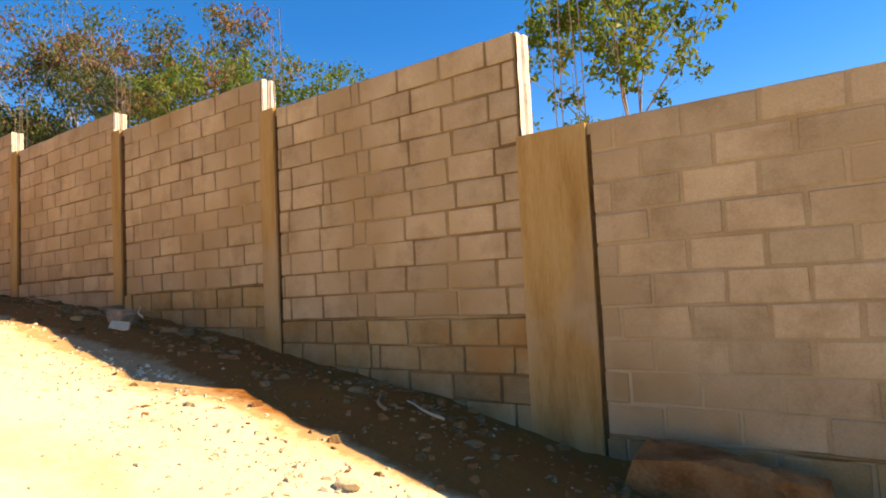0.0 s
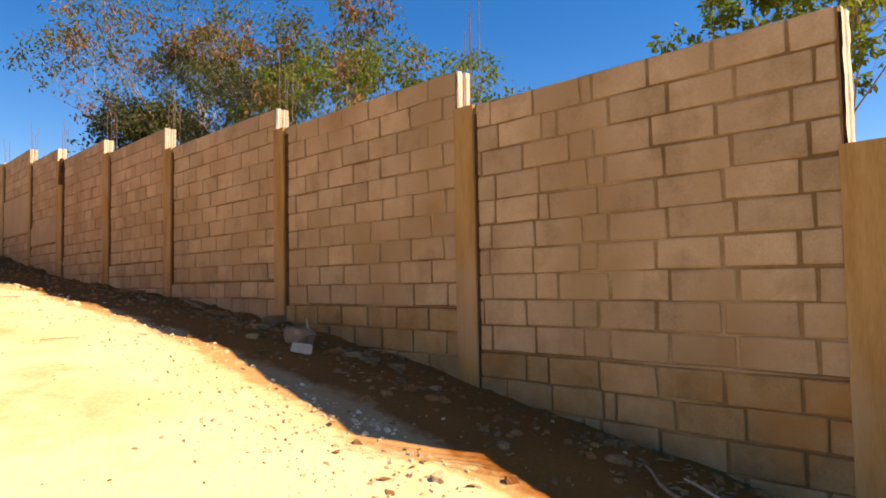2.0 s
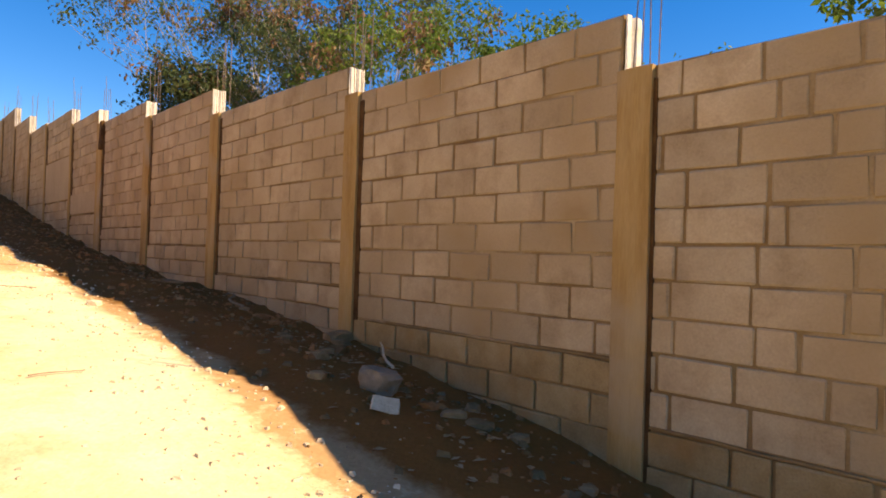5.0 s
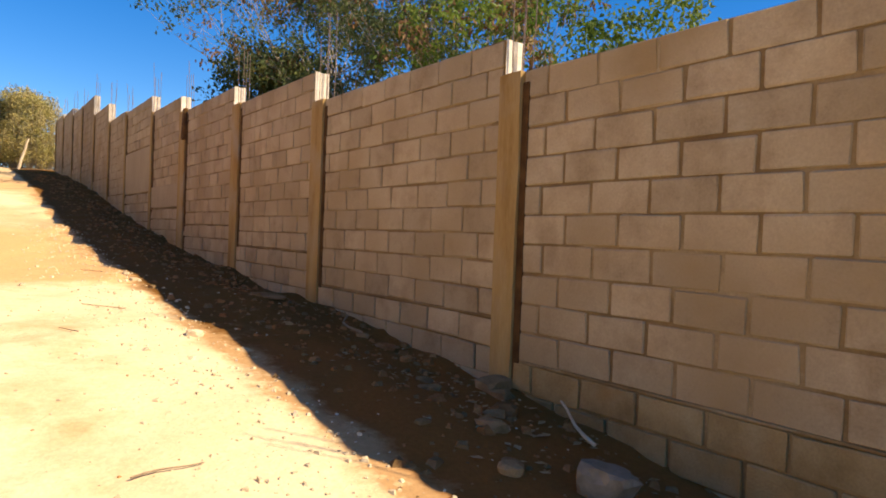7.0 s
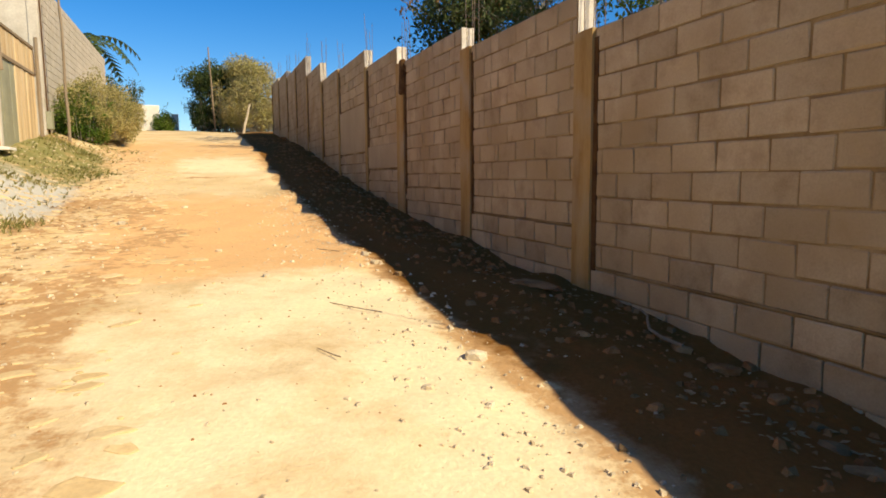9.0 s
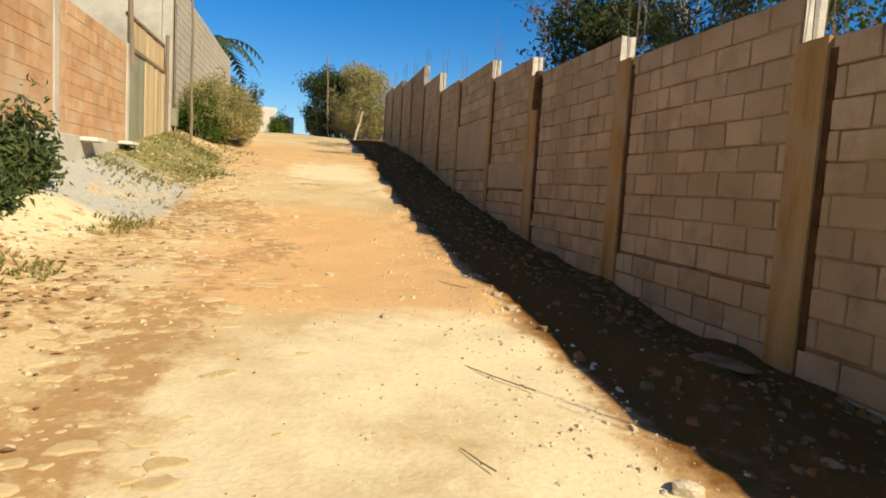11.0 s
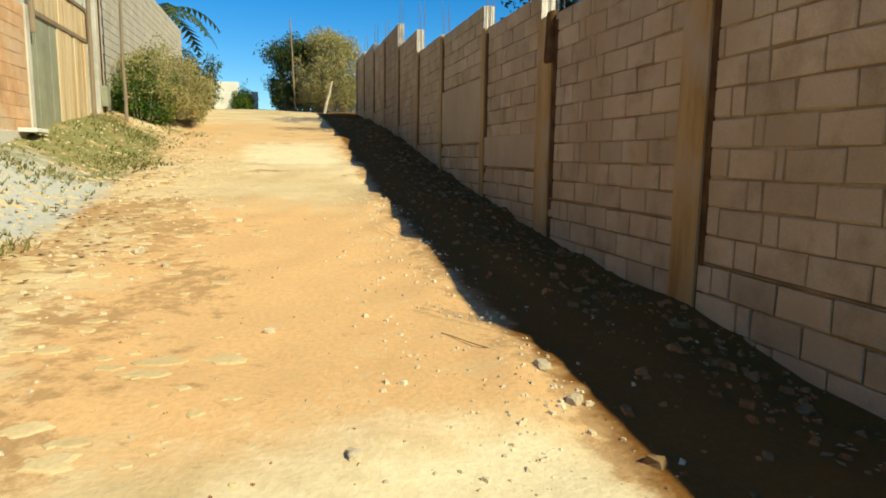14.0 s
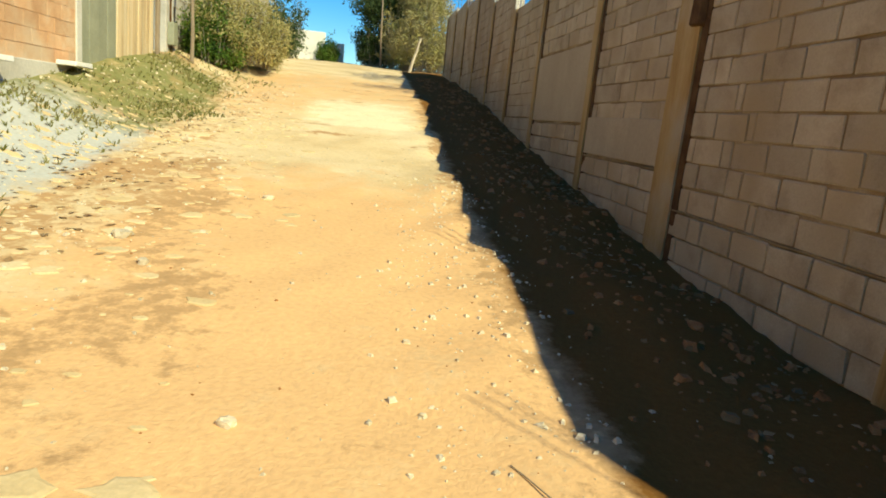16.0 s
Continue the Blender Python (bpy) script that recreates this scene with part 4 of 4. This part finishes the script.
stick("dark branch against the wall foot", -0.28, 9.3, 0.7, 0.012, 82, WOOD, 0.1, 0.12)


sack = new("sack", rock_mesh("sack", (0.22, 0.27, 0.28), PLASTIC, 71, 3))
on_ground(sack, -0.76, 5.95, 0.02, 30)
tagged(sack, "crumpled dull grey plastic sack on rubble", "sack")
plate = new("broken_plate", box_mesh("broken_plate", (0.16, 0.02, 0.11), PALEWOOD, 0.008, 0.008, 7))
plate.matrix_basis = pose(-0.95, 5.62, ground_z(-0.95, 5.62) + 0.04, -52, 12, -35)
tagged(plate, "broken pale plastic plate leaning on rubble", "plate")
card = new("rag", rock_mesh("rag", (0.26, 0.42, 0.09), GREYROCK, 77, 3))
on_ground(card, -0.6, 10.45, 0.01, 30)
tagged(card, "crumpled brown rag lying on the soil", "rag")

# ---- the pieces of the long wall ----
for i in range(len(COLS) - 1):
    wall_bay(COLS[i][1], COLS[i + 1][0] - 0.0, COLS[i][2], i + 1, BOND[i] if i < 8 else (COLS[i][1] + 0.4, COLS[i][1] + 0.2, None), i < 8, {6: 0.42, 7: 0.95}.get(i, 0.0))
wall_bay(-9.0, -1.75, 1.75, 40, (-8.8, -8.6, None), False)
rnd = random.Random(77)
west = [box_mesh("brick", (0.13, 0.394, 0.193), CLAY, 0.002, 0.0022, k) for k in range(4)]
west_cut = [box_mesh("brick", (0.13, 0.194, 0.193), CLAY, 0.002, 0.0022, k + 9) for k in range(2)]
for row in range(10):
    z, y = 4.88 - 0.2 * row, 13.3 + (0.2 if row % 2 else 0.0)
    if row % 2:
        part("brick", west_cut[row // 2 % 2], brick_wall, Matrix.Translation(Vector((FX - 0.062, 13.2, z)) + Vector((0, 0.2, 0)) - Vector(brick_wall.location)))
    while y + 0.39 < 20.93:
        mid = y + 0.2
        if not 17.0 < mid < 17.6:
            part("brick", west[rnd.randrange(4)], brick_wall, Matrix.Translation(Vector((FX - 0.062 + rnd.uniform(-0.001, 0.001), mid, z)) - Vector(brick_wall.location)))
        y += 0.4
